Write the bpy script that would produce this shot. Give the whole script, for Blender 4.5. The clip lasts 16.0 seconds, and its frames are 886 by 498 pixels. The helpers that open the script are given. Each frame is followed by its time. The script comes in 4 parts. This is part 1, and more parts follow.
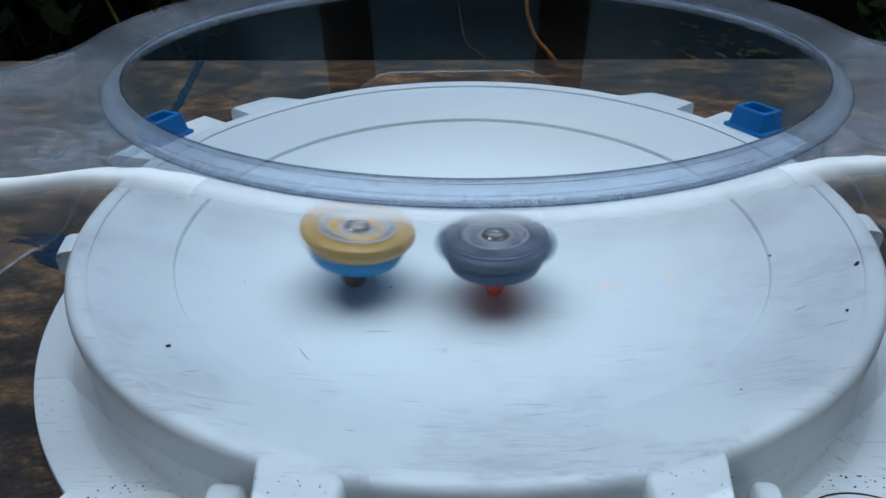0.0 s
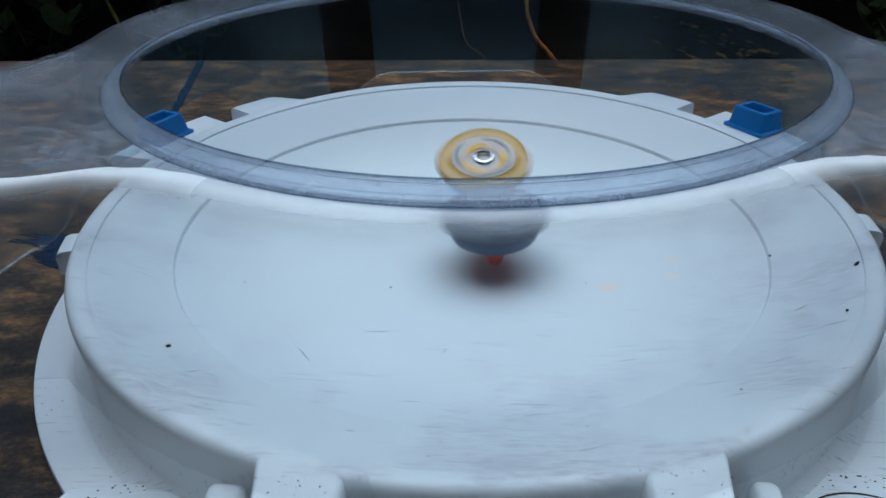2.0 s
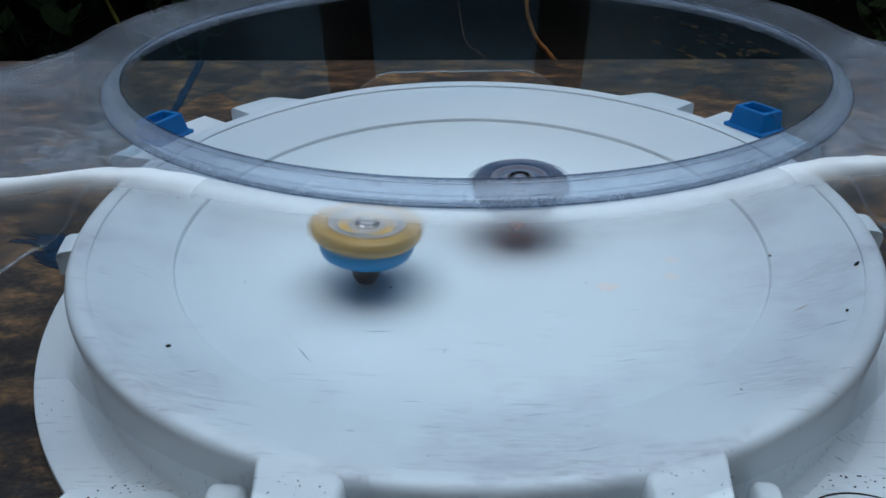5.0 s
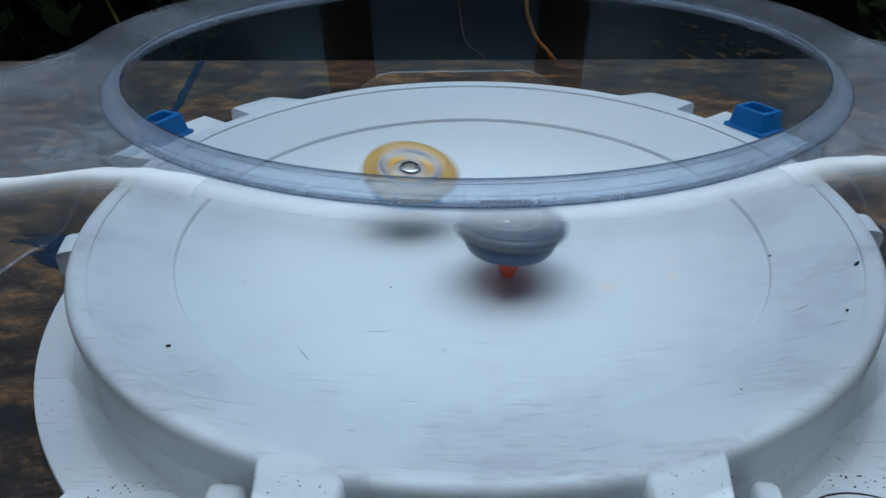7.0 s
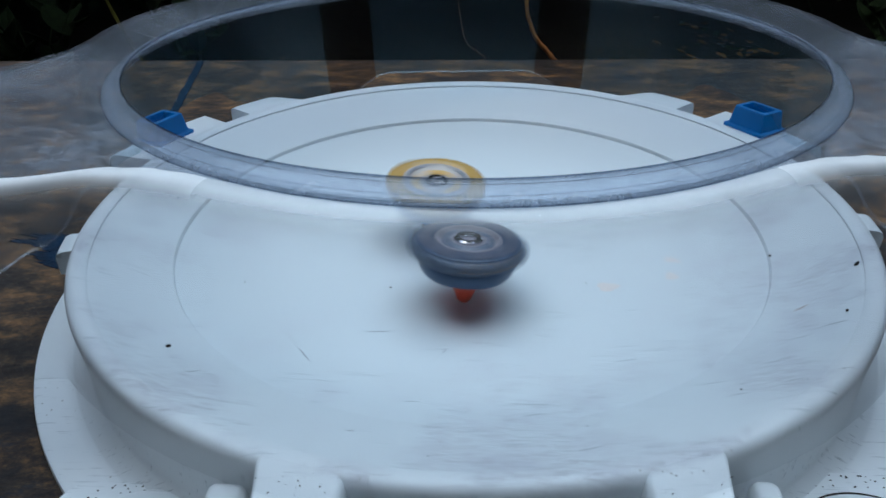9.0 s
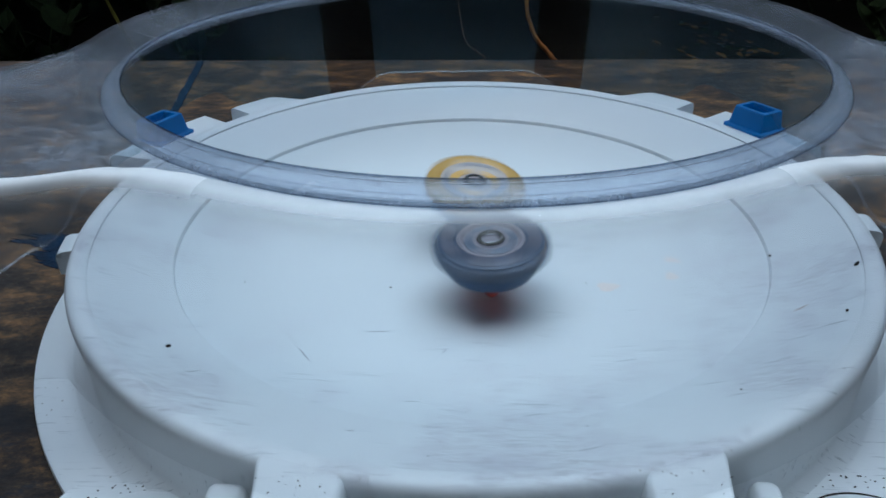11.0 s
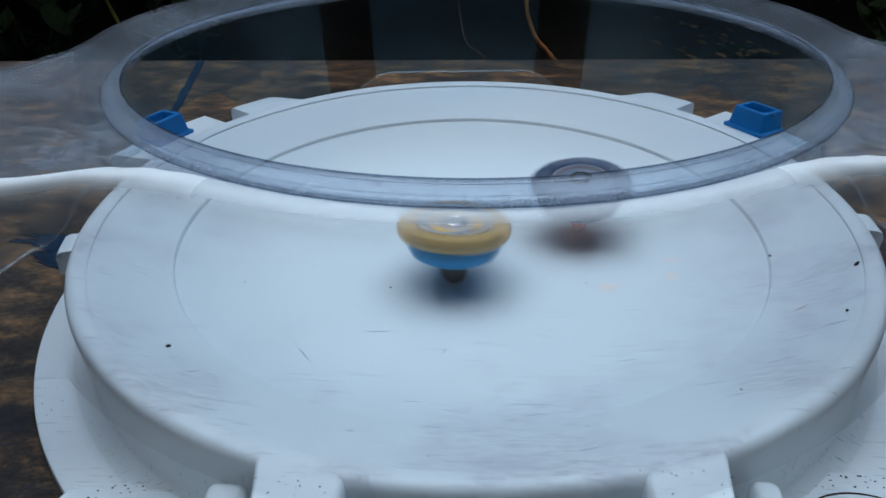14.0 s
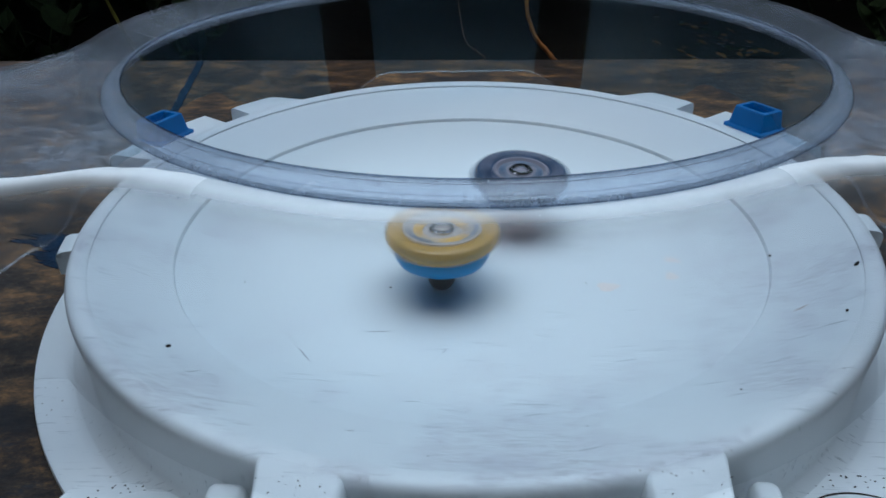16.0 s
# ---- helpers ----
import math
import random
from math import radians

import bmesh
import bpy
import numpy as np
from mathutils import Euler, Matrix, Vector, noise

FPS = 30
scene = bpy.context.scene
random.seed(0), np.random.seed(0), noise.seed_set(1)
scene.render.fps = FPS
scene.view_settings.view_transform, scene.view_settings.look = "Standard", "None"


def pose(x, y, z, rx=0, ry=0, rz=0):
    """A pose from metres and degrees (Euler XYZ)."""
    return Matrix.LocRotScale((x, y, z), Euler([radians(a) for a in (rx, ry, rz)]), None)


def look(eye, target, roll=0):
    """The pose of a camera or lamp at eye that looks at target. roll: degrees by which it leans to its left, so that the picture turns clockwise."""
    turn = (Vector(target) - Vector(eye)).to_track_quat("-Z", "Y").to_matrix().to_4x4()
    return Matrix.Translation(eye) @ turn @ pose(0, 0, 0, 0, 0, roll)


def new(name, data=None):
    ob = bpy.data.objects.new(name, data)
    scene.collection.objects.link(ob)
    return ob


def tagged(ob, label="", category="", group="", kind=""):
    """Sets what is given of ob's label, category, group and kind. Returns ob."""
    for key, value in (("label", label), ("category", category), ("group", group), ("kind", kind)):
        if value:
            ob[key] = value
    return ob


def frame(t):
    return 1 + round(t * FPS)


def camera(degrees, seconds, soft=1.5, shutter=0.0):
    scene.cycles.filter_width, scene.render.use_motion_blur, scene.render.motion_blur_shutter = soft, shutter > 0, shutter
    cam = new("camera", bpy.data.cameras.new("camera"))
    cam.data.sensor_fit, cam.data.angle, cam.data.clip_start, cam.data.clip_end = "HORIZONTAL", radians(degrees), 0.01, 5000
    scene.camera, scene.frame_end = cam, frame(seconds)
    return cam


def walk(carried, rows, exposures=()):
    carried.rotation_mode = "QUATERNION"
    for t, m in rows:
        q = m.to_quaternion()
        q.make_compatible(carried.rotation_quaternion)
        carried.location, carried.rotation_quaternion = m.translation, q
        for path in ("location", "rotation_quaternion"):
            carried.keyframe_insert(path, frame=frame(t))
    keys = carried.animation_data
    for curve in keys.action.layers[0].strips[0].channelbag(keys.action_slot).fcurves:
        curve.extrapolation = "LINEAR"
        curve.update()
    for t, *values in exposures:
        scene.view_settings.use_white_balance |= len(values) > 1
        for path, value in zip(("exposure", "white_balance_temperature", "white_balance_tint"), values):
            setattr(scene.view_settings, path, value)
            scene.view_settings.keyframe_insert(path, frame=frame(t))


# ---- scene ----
MM = 0.001

cam = camera(68.6, 16.0, soft=1.6, shutter=0.9)
EYE = pose(0.0, -0.27616, 0.1786, 58.511, 0.726, 2.084)
NUDGE = EYE @ pose(0, 0, 0.003)
walk(cam, [(0.0, EYE), (12.8, EYE), (12.9, EYE @ pose(0, 0, 0.0006)), (13.0, NUDGE), (13.1, EYE), (16.0, EYE)], exposures=[(0.0, 1.21, 5740, 2), (1.2, 1.05, 5740, 2), (16.0, 1.04, 5740, 2)])

# ---- world and light: open shade under a pale sky ----
world = bpy.data.worlds.new("world")
scene.world = world
world.use_nodes = True
wn = world.node_tree
sky = wn.nodes.new("ShaderNodeTexSky")
sky.sky_type, sky.sun_disc = "NISHITA", False
sky.sun_elevation, sky.sun_rotation = radians(58), radians(200)
sky.air_density, sky.dust_density, sky.ozone_density = 0.8, 5.0, 1.0
wn.nodes["Background"].inputs["Strength"].default_value = 0.136
wn.links.new(sky.outputs["Color"], wn.nodes["Background"].inputs["Color"])

sun_data = bpy.data.lights.new("sun", "SUN")
sun_data.energy, sun_data.angle, sun_data.color = 1.42, radians(76), (0.86, 0.95, 1.0)
sun = new("sun", sun_data)
sun.matrix_world = look((0.08, 0.80, 1.6), (0, 0, 0))


# ---- materials ----
def material(name):
    m = bpy.data.materials.new(name)
    m.use_nodes = True
    return m, m.node_tree, m.node_tree.nodes["Principled BSDF"]


def node(tree, kind, values=(), **settings):
    n = tree.nodes.new(kind)
    for key, value in settings.items():
        setattr(n, key, value)
    for key, value in dict(values).items():
        n.inputs[key].default_value = value
    return n


def ramp(tree, source, stops):
    r = tree.nodes.new("ShaderNodeValToRGB")
    while len(r.color_ramp.elements) < len(stops):
        r.color_ramp.elements.new(0.5)
    for element, (at, colour) in zip(r.color_ramp.elements, stops):
        element.position = at
        element.color = (*colour, 1) if len(colour) == 3 else colour
    tree.links.new(source, r.inputs["Fac"])
    return r.outputs["Color"]


def coords(tree, scale=(1, 1, 1), turn=(0, 0, 0)):
    c = tree.nodes.new("ShaderNodeTexCoord")
    mp = node(tree, "ShaderNodeMapping", {"Scale": scale, "Rotation": turn})
    tree.links.new(c.outputs["Object"], mp.inputs["Vector"])
    return mp.outputs["Vector"]


def noise_tex(tree, vector, scale, detail=6.0, rough=0.6):
    n = node(tree, "ShaderNodeTexNoise", {"Scale": scale, "Detail": detail, "Roughness": rough})
    tree.links.new(vector, n.inputs["Vector"])
    return n.outputs["Fac"]


def mixed(tree, fac, a, b, blend="MIX"):
    m = node(tree, "ShaderNodeMix", data_type="RGBA", blend_type=blend)
    for socket, value in ((m.inputs["Factor"], fac), (m.inputs["A"], a), (m.inputs["B"], b)):
        if hasattr(value, "is_output"):
            tree.links.new(value, socket)
        elif isinstance(value, (int, float)):
            socket.default_value = value
        else:
            socket.default_value = (*value, 1)
    return m.outputs["Result"]


def bump(tree, bsdf, height, strength, distance=0.0005):
    b = node(tree, "ShaderNodeBump", {"Strength": strength, "Distance": distance})
    tree.links.new(height, b.inputs["Height"])
    tree.links.new(b.outputs["Normal"], bsdf.inputs["Normal"])


def plastic(name, colour, rough=0.35, spread=0.12, scale=120.0, coat=0.0):
    """Moulded plastic: faint mottling, fine relief."""
    m, t, p = material(name)
    v = coords(t)
    f = noise_tex(t, v, scale)
    dark = [c * (1 - spread) for c in colour]
    t.links.new(mixed(t, f, colour, dark), p.inputs["Base Color"])
    p.inputs["Roughness"].default_value = rough
    p.inputs["Coat Weight"].default_value = coat
    bump(t, p, noise_tex(t, v, scale * 6), 0.08)
    return m


def stadium_plastic():
    """White moulded plastic with smudges, hairline scuffs and specks."""
    m, t, p = material("white_plastic")
    v = coords(t)
    split = t.nodes.new("ShaderNodeSeparateXYZ")
    t.links.new(v, split.inputs[0])
    flat = t.nodes.new("ShaderNodeCombineXYZ")
    t.links.new(split.outputs["X"], flat.inputs["X"]), t.links.new(split.outputs["Y"], flat.inputs["Y"])
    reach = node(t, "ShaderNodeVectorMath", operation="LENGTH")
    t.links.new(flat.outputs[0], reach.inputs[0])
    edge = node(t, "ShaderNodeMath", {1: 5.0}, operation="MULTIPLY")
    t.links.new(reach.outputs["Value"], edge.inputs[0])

    def product(a, b):
        m2 = node(t, "ShaderNodeMath", operation="MULTIPLY")
        t.links.new(a, m2.inputs[0]), t.links.new(b, m2.inputs[1])
        return m2.outputs[0]
    # the playing surface is a darker tone than the rim, set by radius
    floor_tone = ramp(t, edge.outputs[0], [(0.62, (0.95,) * 3), (0.80, (0.55,) * 3), (0.84, (0.05,) * 3)])
    out = mixed(t, floor_tone, (0.84, 0.872, 0.893), (0.69, 0.75, 0.78))
    near = ramp(t, split.outputs["Y"], [(0.0, (1,) * 3), (0.07, (0,) * 3)])
    # grey grime on the banked edge, in rubbed patches and fine strokes
    band = ramp(t, edge.outputs[0], [(0.40, (0.10,) * 3), (0.70, (0.6,) * 3), (0.84, (0.9,) * 3), (0.855, (0.05,) * 3)])
    patch = ramp(t, noise_tex(t, v, 24, 5, 0.6), [(0.44, (0.06,) * 3), (0.62, (1,) * 3)])
    film = ramp(t, noise_tex(t, v, 60, 4, 0.6), [(0.35, (0.2,) * 3), (0.68, (0.95,) * 3)])
    out = mixed(t, product(product(product(film, band), patch), near), out, (0.56, 0.57, 0.63))
    for turn, size in ((0.75, (130, 620, 200)), (-0.5, (150, 560, 200))):
        stroke = ramp(t, noise_tex(t, coords(t, size, (0, 0, turn)), 1.0, 5, 0.7), [(0.51, (0,) * 3), (0.64, (0.55,) * 3)])
        out = mixed(t, product(product(product(stroke, band), patch), near), out, (0.38, 0.37, 0.40))
    # hairline scratches, mostly where hands reach in
    for turn, cut, size in ((0.12, 0.655, (55, 800, 200)), (-0.30, 0.67, (70, 900, 200)), (0.5, 0.68, (60, 1000, 200)), (1.3, 0.70, (80, 900, 200))):
        sv = coords(t, size, (0, 0, turn))
        scuff = ramp(t, noise_tex(t, sv, 1.0, 2, 0.5), [(cut - 0.01, (0, 0, 0)), (cut + 0.05, (0.42,) * 3)])
        broken = ramp(t, noise_tex(t, coords(t, (1, 1, 1), (0, 0, turn)), 38, 3), [(0.42, (0.1,) * 3), (0.58, (1,) * 3)])
        out = mixed(t, product(product(scuff, near), broken), out, (0.25, 0.28, 0.31))
    vor = node(t, "ShaderNodeTexVoronoi", {"Scale": 300.0, "Randomness": 1.0})
    t.links.new(v, vor.inputs["Vector"])
    speck = ramp(t, vor.outputs["Distance"], [(0.07, (0.7,) * 3), (0.11, (0,) * 3)])
    patchy = ramp(t, noise_tex(t, v, 34, 3), [(0.46, (0,) * 3), (0.58, (1,) * 3)])
    out = mixed(t, product(product(speck, patchy), near), out, (0.16, 0.13, 0.10))
    t.links.new(out, p.inputs["Base Color"])
    p.inputs["Roughness"].default_value = 0.34
    return m


def clear_plastic(name, wear_glare, tint=(0.975, 0.985, 0.99), streak=(8, 26, 8), top=0.6, even=0.3, dust_glare_colour=(0.90, 0.92, 0.94), shine=0.04, dull=0.06, grit=60, patches=0.0, flecks=False):
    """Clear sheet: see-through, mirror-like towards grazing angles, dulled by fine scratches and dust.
    Haze by height in millimetres: scratches, plus the upper edge's sky reflection as diffuse white."""
    m, t, p = material(name)
    t.nodes.remove(p)
    out = t.nodes["Material Output"]
    clear = node(t, "ShaderNodeBsdfTransparent", {"Color": (*tint, 1)})
    gloss = node(t, "ShaderNodeBsdfGlossy", {"Roughness": dull, "Color": (0.95, 0.97, 1.0, 1)})
    # diffuse part: settled dust, and reflections put in as pale colour
    dust = node(t, "ShaderNodeBsdfDiffuse", {"Color": (*dust_glare_colour, 1)})
    v = coords(t)
    split = t.nodes.new("ShaderNodeSeparateXYZ")
    t.links.new(v, split.inputs[0])
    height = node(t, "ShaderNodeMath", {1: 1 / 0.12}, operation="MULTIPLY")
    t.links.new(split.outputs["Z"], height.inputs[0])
    worn = ramp(t, height.outputs[0], [(z / 120, (w,) * 3) for z, w in wear_glare])
    streaks = noise_tex(t, coords(t, streak, (0, 0, 0.3)), 2.0, 9, 0.72)
    grime = noise_tex(t, v, grit, 9, 0.8)
    mul = node(t, "ShaderNodeMath", operation="MULTIPLY")
    t.links.new(ramp(t, streaks, [(0.34, (even,) * 3), (0.66, (1,) * 3)]), mul.inputs[0])
    t.links.new(ramp(t, grime, [(0.38, (even,) * 3), (0.62, (1,) * 3)]), mul.inputs[1])
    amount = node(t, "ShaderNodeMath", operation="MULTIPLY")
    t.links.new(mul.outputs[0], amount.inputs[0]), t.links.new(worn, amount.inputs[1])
    if patches:
        cloud = node(t, "ShaderNodeMath", operation="MULTIPLY")
        t.links.new(amount.outputs[0], cloud.inputs[0])
        t.links.new(ramp(t, noise_tex(t, v, 17, 5, 0.62), [(0.36, (1 - patches,) * 3), (0.62, (1,) * 3)]), cloud.inputs[1])
        amount = cloud
    vor = node(t, "ShaderNodeTexVoronoi", {"Scale": 190.0})
    t.links.new(v, vor.inputs["Vector"])
    fleck = ramp(t, vor.outputs["Distance"], [(0.02, (0.25,) * 3), (0.045, (0, 0, 0))])
    if flecks:
        grains = node(t, "ShaderNodeTexVoronoi", {"Scale": 330.0})
        t.links.new(coords(t, (1, 1.6, 1)), grains.inputs["Vector"])
        strewn = node(t, "ShaderNodeMath", operation="MULTIPLY_ADD")
        t.links.new(ramp(t, grains.outputs["Distance"], [(0.05, (0.34,) * 3), (0.16, (0,) * 3)]), strewn.inputs[0])
        t.links.new(ramp(t, noise_tex(t, v, 26, 4), [(0.44, (0.1,) * 3), (0.6, (1,) * 3)]), strewn.inputs[1])
        t.links.new(amount.outputs[0], strewn.inputs[2])
        amount = strewn
    add = node(t, "ShaderNodeMath", operation="ADD")
    t.links.new(amount.outputs[0], add.inputs[0]), t.links.new(fleck, add.inputs[1])
    facing = node(t, "ShaderNodeLayerWeight", {"Blend": 0.5})
    power = node(t, "ShaderNodeMath", {1: 5.0}, operation="POWER")
    t.links.new(facing.outputs["Facing"], power.inputs[0])
    f = node(t, "ShaderNodeMath", {1: top, 2: shine}, operation="MULTIPLY_ADD")
    t.links.new(power.outputs[0], f.inputs[0])
    hazy = t.nodes.new("ShaderNodeMixShader")
    t.links.new(add.outputs[0], hazy.inputs[0])
    t.links.new(clear.outputs[0], hazy.inputs[1]), t.links.new(dust.outputs[0], hazy.inputs[2])
    final = t.nodes.new("ShaderNodeMixShader")
    t.links.new(f.outputs[0], final.inputs[0])
    t.links.new(hazy.outputs[0], final.inputs[1]), t.links.new(gloss.outputs[0], final.inputs[2])
    t.links.new(final.outputs[0], out.inputs["Surface"])
    bump_n = node(t, "ShaderNodeBump", {"Strength": 0.12, "Distance": 0.0006})
    t.links.new(grime, bump_n.inputs["Height"])
    t.links.new(bump_n.outputs["Normal"], gloss.inputs["Normal"])
    return m


def milky(name, colour, rough=0.22, clear_part=0.35):
    """Tinted translucent plastic of the tops' layers."""
    m, t, p = material(name)
    out = t.nodes["Material Output"]
    v = coords(t)
    t.links.new(mixed(t, noise_tex(t, v, 160), colour, [c * 0.7 for c in colour]), p.inputs["Base Color"])
    p.inputs["Roughness"].default_value = rough
    p.inputs["Coat Weight"].default_value = 0.3
    trans = node(t, "ShaderNodeBsdfTransparent", {"Color": (*[0.6 + 0.4 * c for c in colour], 1)})
    mixn = node(t, "ShaderNodeMixShader", {0: clear_part})
    t.links.new(p.outputs[0], mixn.inputs[1]), t.links.new(trans.outputs[0], mixn.inputs[2])
    t.links.new(mixn.outputs[0], out.inputs["Surface"])
    return m


def metal(name, colour, rough=0.22):
    m, t, p = material(name)
    v = coords(t)
    t.links.new(mixed(t, noise_tex(t, v, 300), colour, [c * 0.75 for c in colour]), p.inputs["Base Color"])
    p.inputs["Metallic"].default_value, p.inputs["Roughness"].default_value = 1.0, rough
    return m


def table_wood():
    """Old dark board: streaky brown grain, black worn patches, traces of blue paint."""
    m, t, p = material("weathered_wood")
    v = coords(t)
    grain = noise_tex(t, coords(t, (11, 21, 10), (0, 0, -0.6)), 2.1, 12, 0.82)
    fine = noise_tex(t, coords(t, (70, 260, 60), (0, 0, -0.55)), 1.5, 7, 0.78)
    mottle = noise_tex(t, coords(t, (0.6, 1.3, 1), (0, 0, -0.4)), 70, 10, 0.85)
    wood = ramp(t, grain, [(0.42, (0.012, 0.010, 0.010)), (0.49, (0.070, 0.047, 0.032)), (0.56, (0.25, 0.135, 0.055)), (0.66, (0.44, 0.24, 0.10))])
    wood = mixed(t, ramp(t, fine, [(0.36, (0.6,) * 3), (0.62, (0,) * 3)]), wood, (0.030, 0.023, 0.019))
    wood = mixed(t, ramp(t, mottle, [(0.44, (0,) * 3), (0.60, (0.75,) * 3)]), wood, (0.020, 0.017, 0.016))
    worn = ramp(t, noise_tex(t, v, 15, 9, 0.75), [(0.47, (0,) * 3), (0.58, (0.85,) * 3)])
    wood = mixed(t, worn, wood, (0.014, 0.014, 0.017))
    paint = ramp(t, noise_tex(t, coords(t, (1, 2.6, 1), (0, 0, 0.5)), 9.5, 8, 0.72), [(0.60, (0,) * 3), (0.66, (0.7,) * 3)])
    wood = mixed(t, paint, wood, (0.010, 0.024, 0.046))
    t.links.new(wood, p.inputs["Base Color"])
    t.links.new(ramp(t, fine, [(0.3, (0.55,) * 3), (0.7, (0.85,) * 3)]), p.inputs["Roughness"])
    p.inputs["Specular IOR Level"].default_value = 0.25
    bump(t, p, fine, 0.35, 0.0008)
    return m


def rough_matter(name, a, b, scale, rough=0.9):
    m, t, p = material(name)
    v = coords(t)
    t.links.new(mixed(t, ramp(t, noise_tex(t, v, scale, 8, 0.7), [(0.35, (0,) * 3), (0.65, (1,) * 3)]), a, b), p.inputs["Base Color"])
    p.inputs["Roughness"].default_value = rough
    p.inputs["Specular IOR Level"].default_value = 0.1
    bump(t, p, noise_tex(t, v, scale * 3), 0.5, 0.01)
    return m


WHITE = stadium_plastic()
# Whitening near the top stands in for sky reflected along the rounded edge.
CLEAR = clear_plastic("clear_scratched_glare_plastic", [(0, 0.004), (66, 0.006), (84, 0.010), (95, 0.02), (99, 0.05), (102.4, 0.15), (104.8, 0.36), (106.6, 0.80)], even=0.92, dust_glare_colour=(0.97, 0.97, 0.97), shine=0.018, dull=0.2, tint=(0.992, 0.995, 0.997))
# The same painted edge reflection, fainter.
CLEAR_FRONT = clear_plastic("clear_faint_glare_plastic", [(0, 0.004), (66, 0.006), (84, 0.010), (95, 0.02), (99, 0.045), (102.4, 0.11), (104.8, 0.25), (106.6, 0.52)], even=0.92, dust_glare_colour=(0.97, 0.97, 0.97), shine=0.018, dull=0.2, tint=(0.992, 0.995, 0.997))
CLEAR_PLATE = clear_plastic("clear_dusty_plastic", [(0, 0.34), (120, 0.34)], (0.86, 0.87, 0.89), streak=(60, 110, 60), even=0.18, dust_glare_colour=(0.72, 0.76, 0.86), grit=330, patches=0.55, flecks=True)
# Teal diffuse haze paints in the reflection on the lid's far wall.
CLEAR_BACK = clear_plastic("clear_teal_reflection", [(0, 0.045), (60, 0.040), (75, 0.026), (120, 0.026)], (0.84, 0.91, 0.94), top=0.5, even=0.7, shine=0.014, dust_glare_colour=(0.42, 0.66, 0.82))
# Dark tint paints in the darker reflection of the far corner facets.
CLEAR_CREASE = clear_plastic("clear_dark_reflection", [(0, 0.004), (120, 0.004)], (0.76, 0.72, 0.69), top=0.3, even=0.7, shine=0.006)
CLEAR_RING = clear_plastic("clear_moulded_plastic", [(0, 0.38), (108, 0.38), (112, 0.32)], (0.74, 0.79, 0.86), streak=(30, 30, 30), even=0.84, dust_glare_colour=(0.52, 0.565, 0.64), grit=170)
# Dark tint stands in for how clear plastic darkens when seen edge-on.
CLEAR_EDGE = clear_plastic("clear_thick_edge", [(0, 0.05), (120, 0.05)], (0.42, 0.47, 0.56), even=0.8)
WOOD = table_wood()
BLUE_CLIP = plastic("blue_plastic", (0.003, 0.16, 0.47), 0.45)
BLUE_DISC = plastic("bright_blue_plastic", (0.0005, 0.24, 0.56), 0.45)
AMBER = milky("amber_plastic", (0.74, 0.46, 0.12), 0.22, 0.32)
PEARL = milky("pearl_plastic", (0.62, 0.55, 0.50), 0.25, 0.10)
YELLOW = plastic("yellow_plastic", (0.75, 0.42, 0.02), 0.35)
SMOKE = milky("smoky_blue_plastic", (0.17, 0.24, 0.36), 0.2, 0.68)
NAVY = plastic("navy_plastic", (0.040, 0.075, 0.15), 0.3, 0.3)
SLATE = plastic("slate_plastic", (0.060, 0.135, 0.235), 0.3, 0.3)
GREY_LILAC = plastic("grey_lilac_plastic", (0.27, 0.26, 0.31), 0.28, 0.3)
DEEP_BLUE = plastic("deep_blue_plastic", (0.010, 0.060, 0.155), 0.4, 0.25)
RED = plastic("red_orange_plastic", (0.70, 0.06, 0.015), 0.35)
TAN = plastic("tan_sticker", (0.62, 0.36, 0.18), 0.4)
BROWN = plastic("dark_brown_plastic", (0.045, 0.035, 0.03), 0.4)
STEEL = metal("polished_steel", (0.72, 0.74, 0.78), 0.18)
SOOT = rough_matter("dark_crumb", (0.012, 0.010, 0.010), (0.04, 0.03, 0.025), 400)
# Soil and hedge colours have the deep shade behind the table put into them.
EARTH = rough_matter("shaded_soil", (0.004, 0.005, 0.004), (0.010, 0.010, 0.008), 3)
HEDGE = rough_matter("shaded_leaves", (0.010, 0.020, 0.012), (0.022, 0.036, 0.020), 5)
STALK = rough_matter("dry_stalk", (0.45, 0.21, 0.07), (0.26, 0.12, 0.05), 60)
GREEN_STALK = rough_matter("green_stalk", (0.055, 0.055, 0.010), (0.03, 0.03, 0.006), 60)
BROWN_STALK = rough_matter("brown_stalk", (0.16, 0.10, 0.07), (0.09, 0.06, 0.04), 60)
DRY_LEAF = rough_matter("dry_leaf", (0.15, 0.065, 0.02), (0.07, 0.05, 0.02), 40)
# Leaf green darkened in colour to stand for deep shade.
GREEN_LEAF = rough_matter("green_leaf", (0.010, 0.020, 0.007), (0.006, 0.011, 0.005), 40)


# ---- building helpers ----
def finish(name, bm, mat, parent=None, label="", angle=35):
    bmesh.ops.recalc_face_normals(bm, faces=bm.faces)
    me = bpy.data.meshes.new(name)
    bm.to_mesh(me)
    bm.free()
    for poly in me.polygons:
        poly.use_smooth = True
    me.set_sharp_from_angle(angle=radians(angle))
    me.materials.append(mat)
    ob = new(name, me)
    if parent:
        ob.parent = parent
    if label:
        tagged(ob, label)
    return ob


def part(name, bm, mat, parent, label="", angle=35):
    return finish(name, bm, mat, parent, label, angle)


def empty(name, m=None):
    ob = new(name)
    ob.empty_display_size = 0.02
    if m is not None:
        ob.matrix_basis = m
    return ob


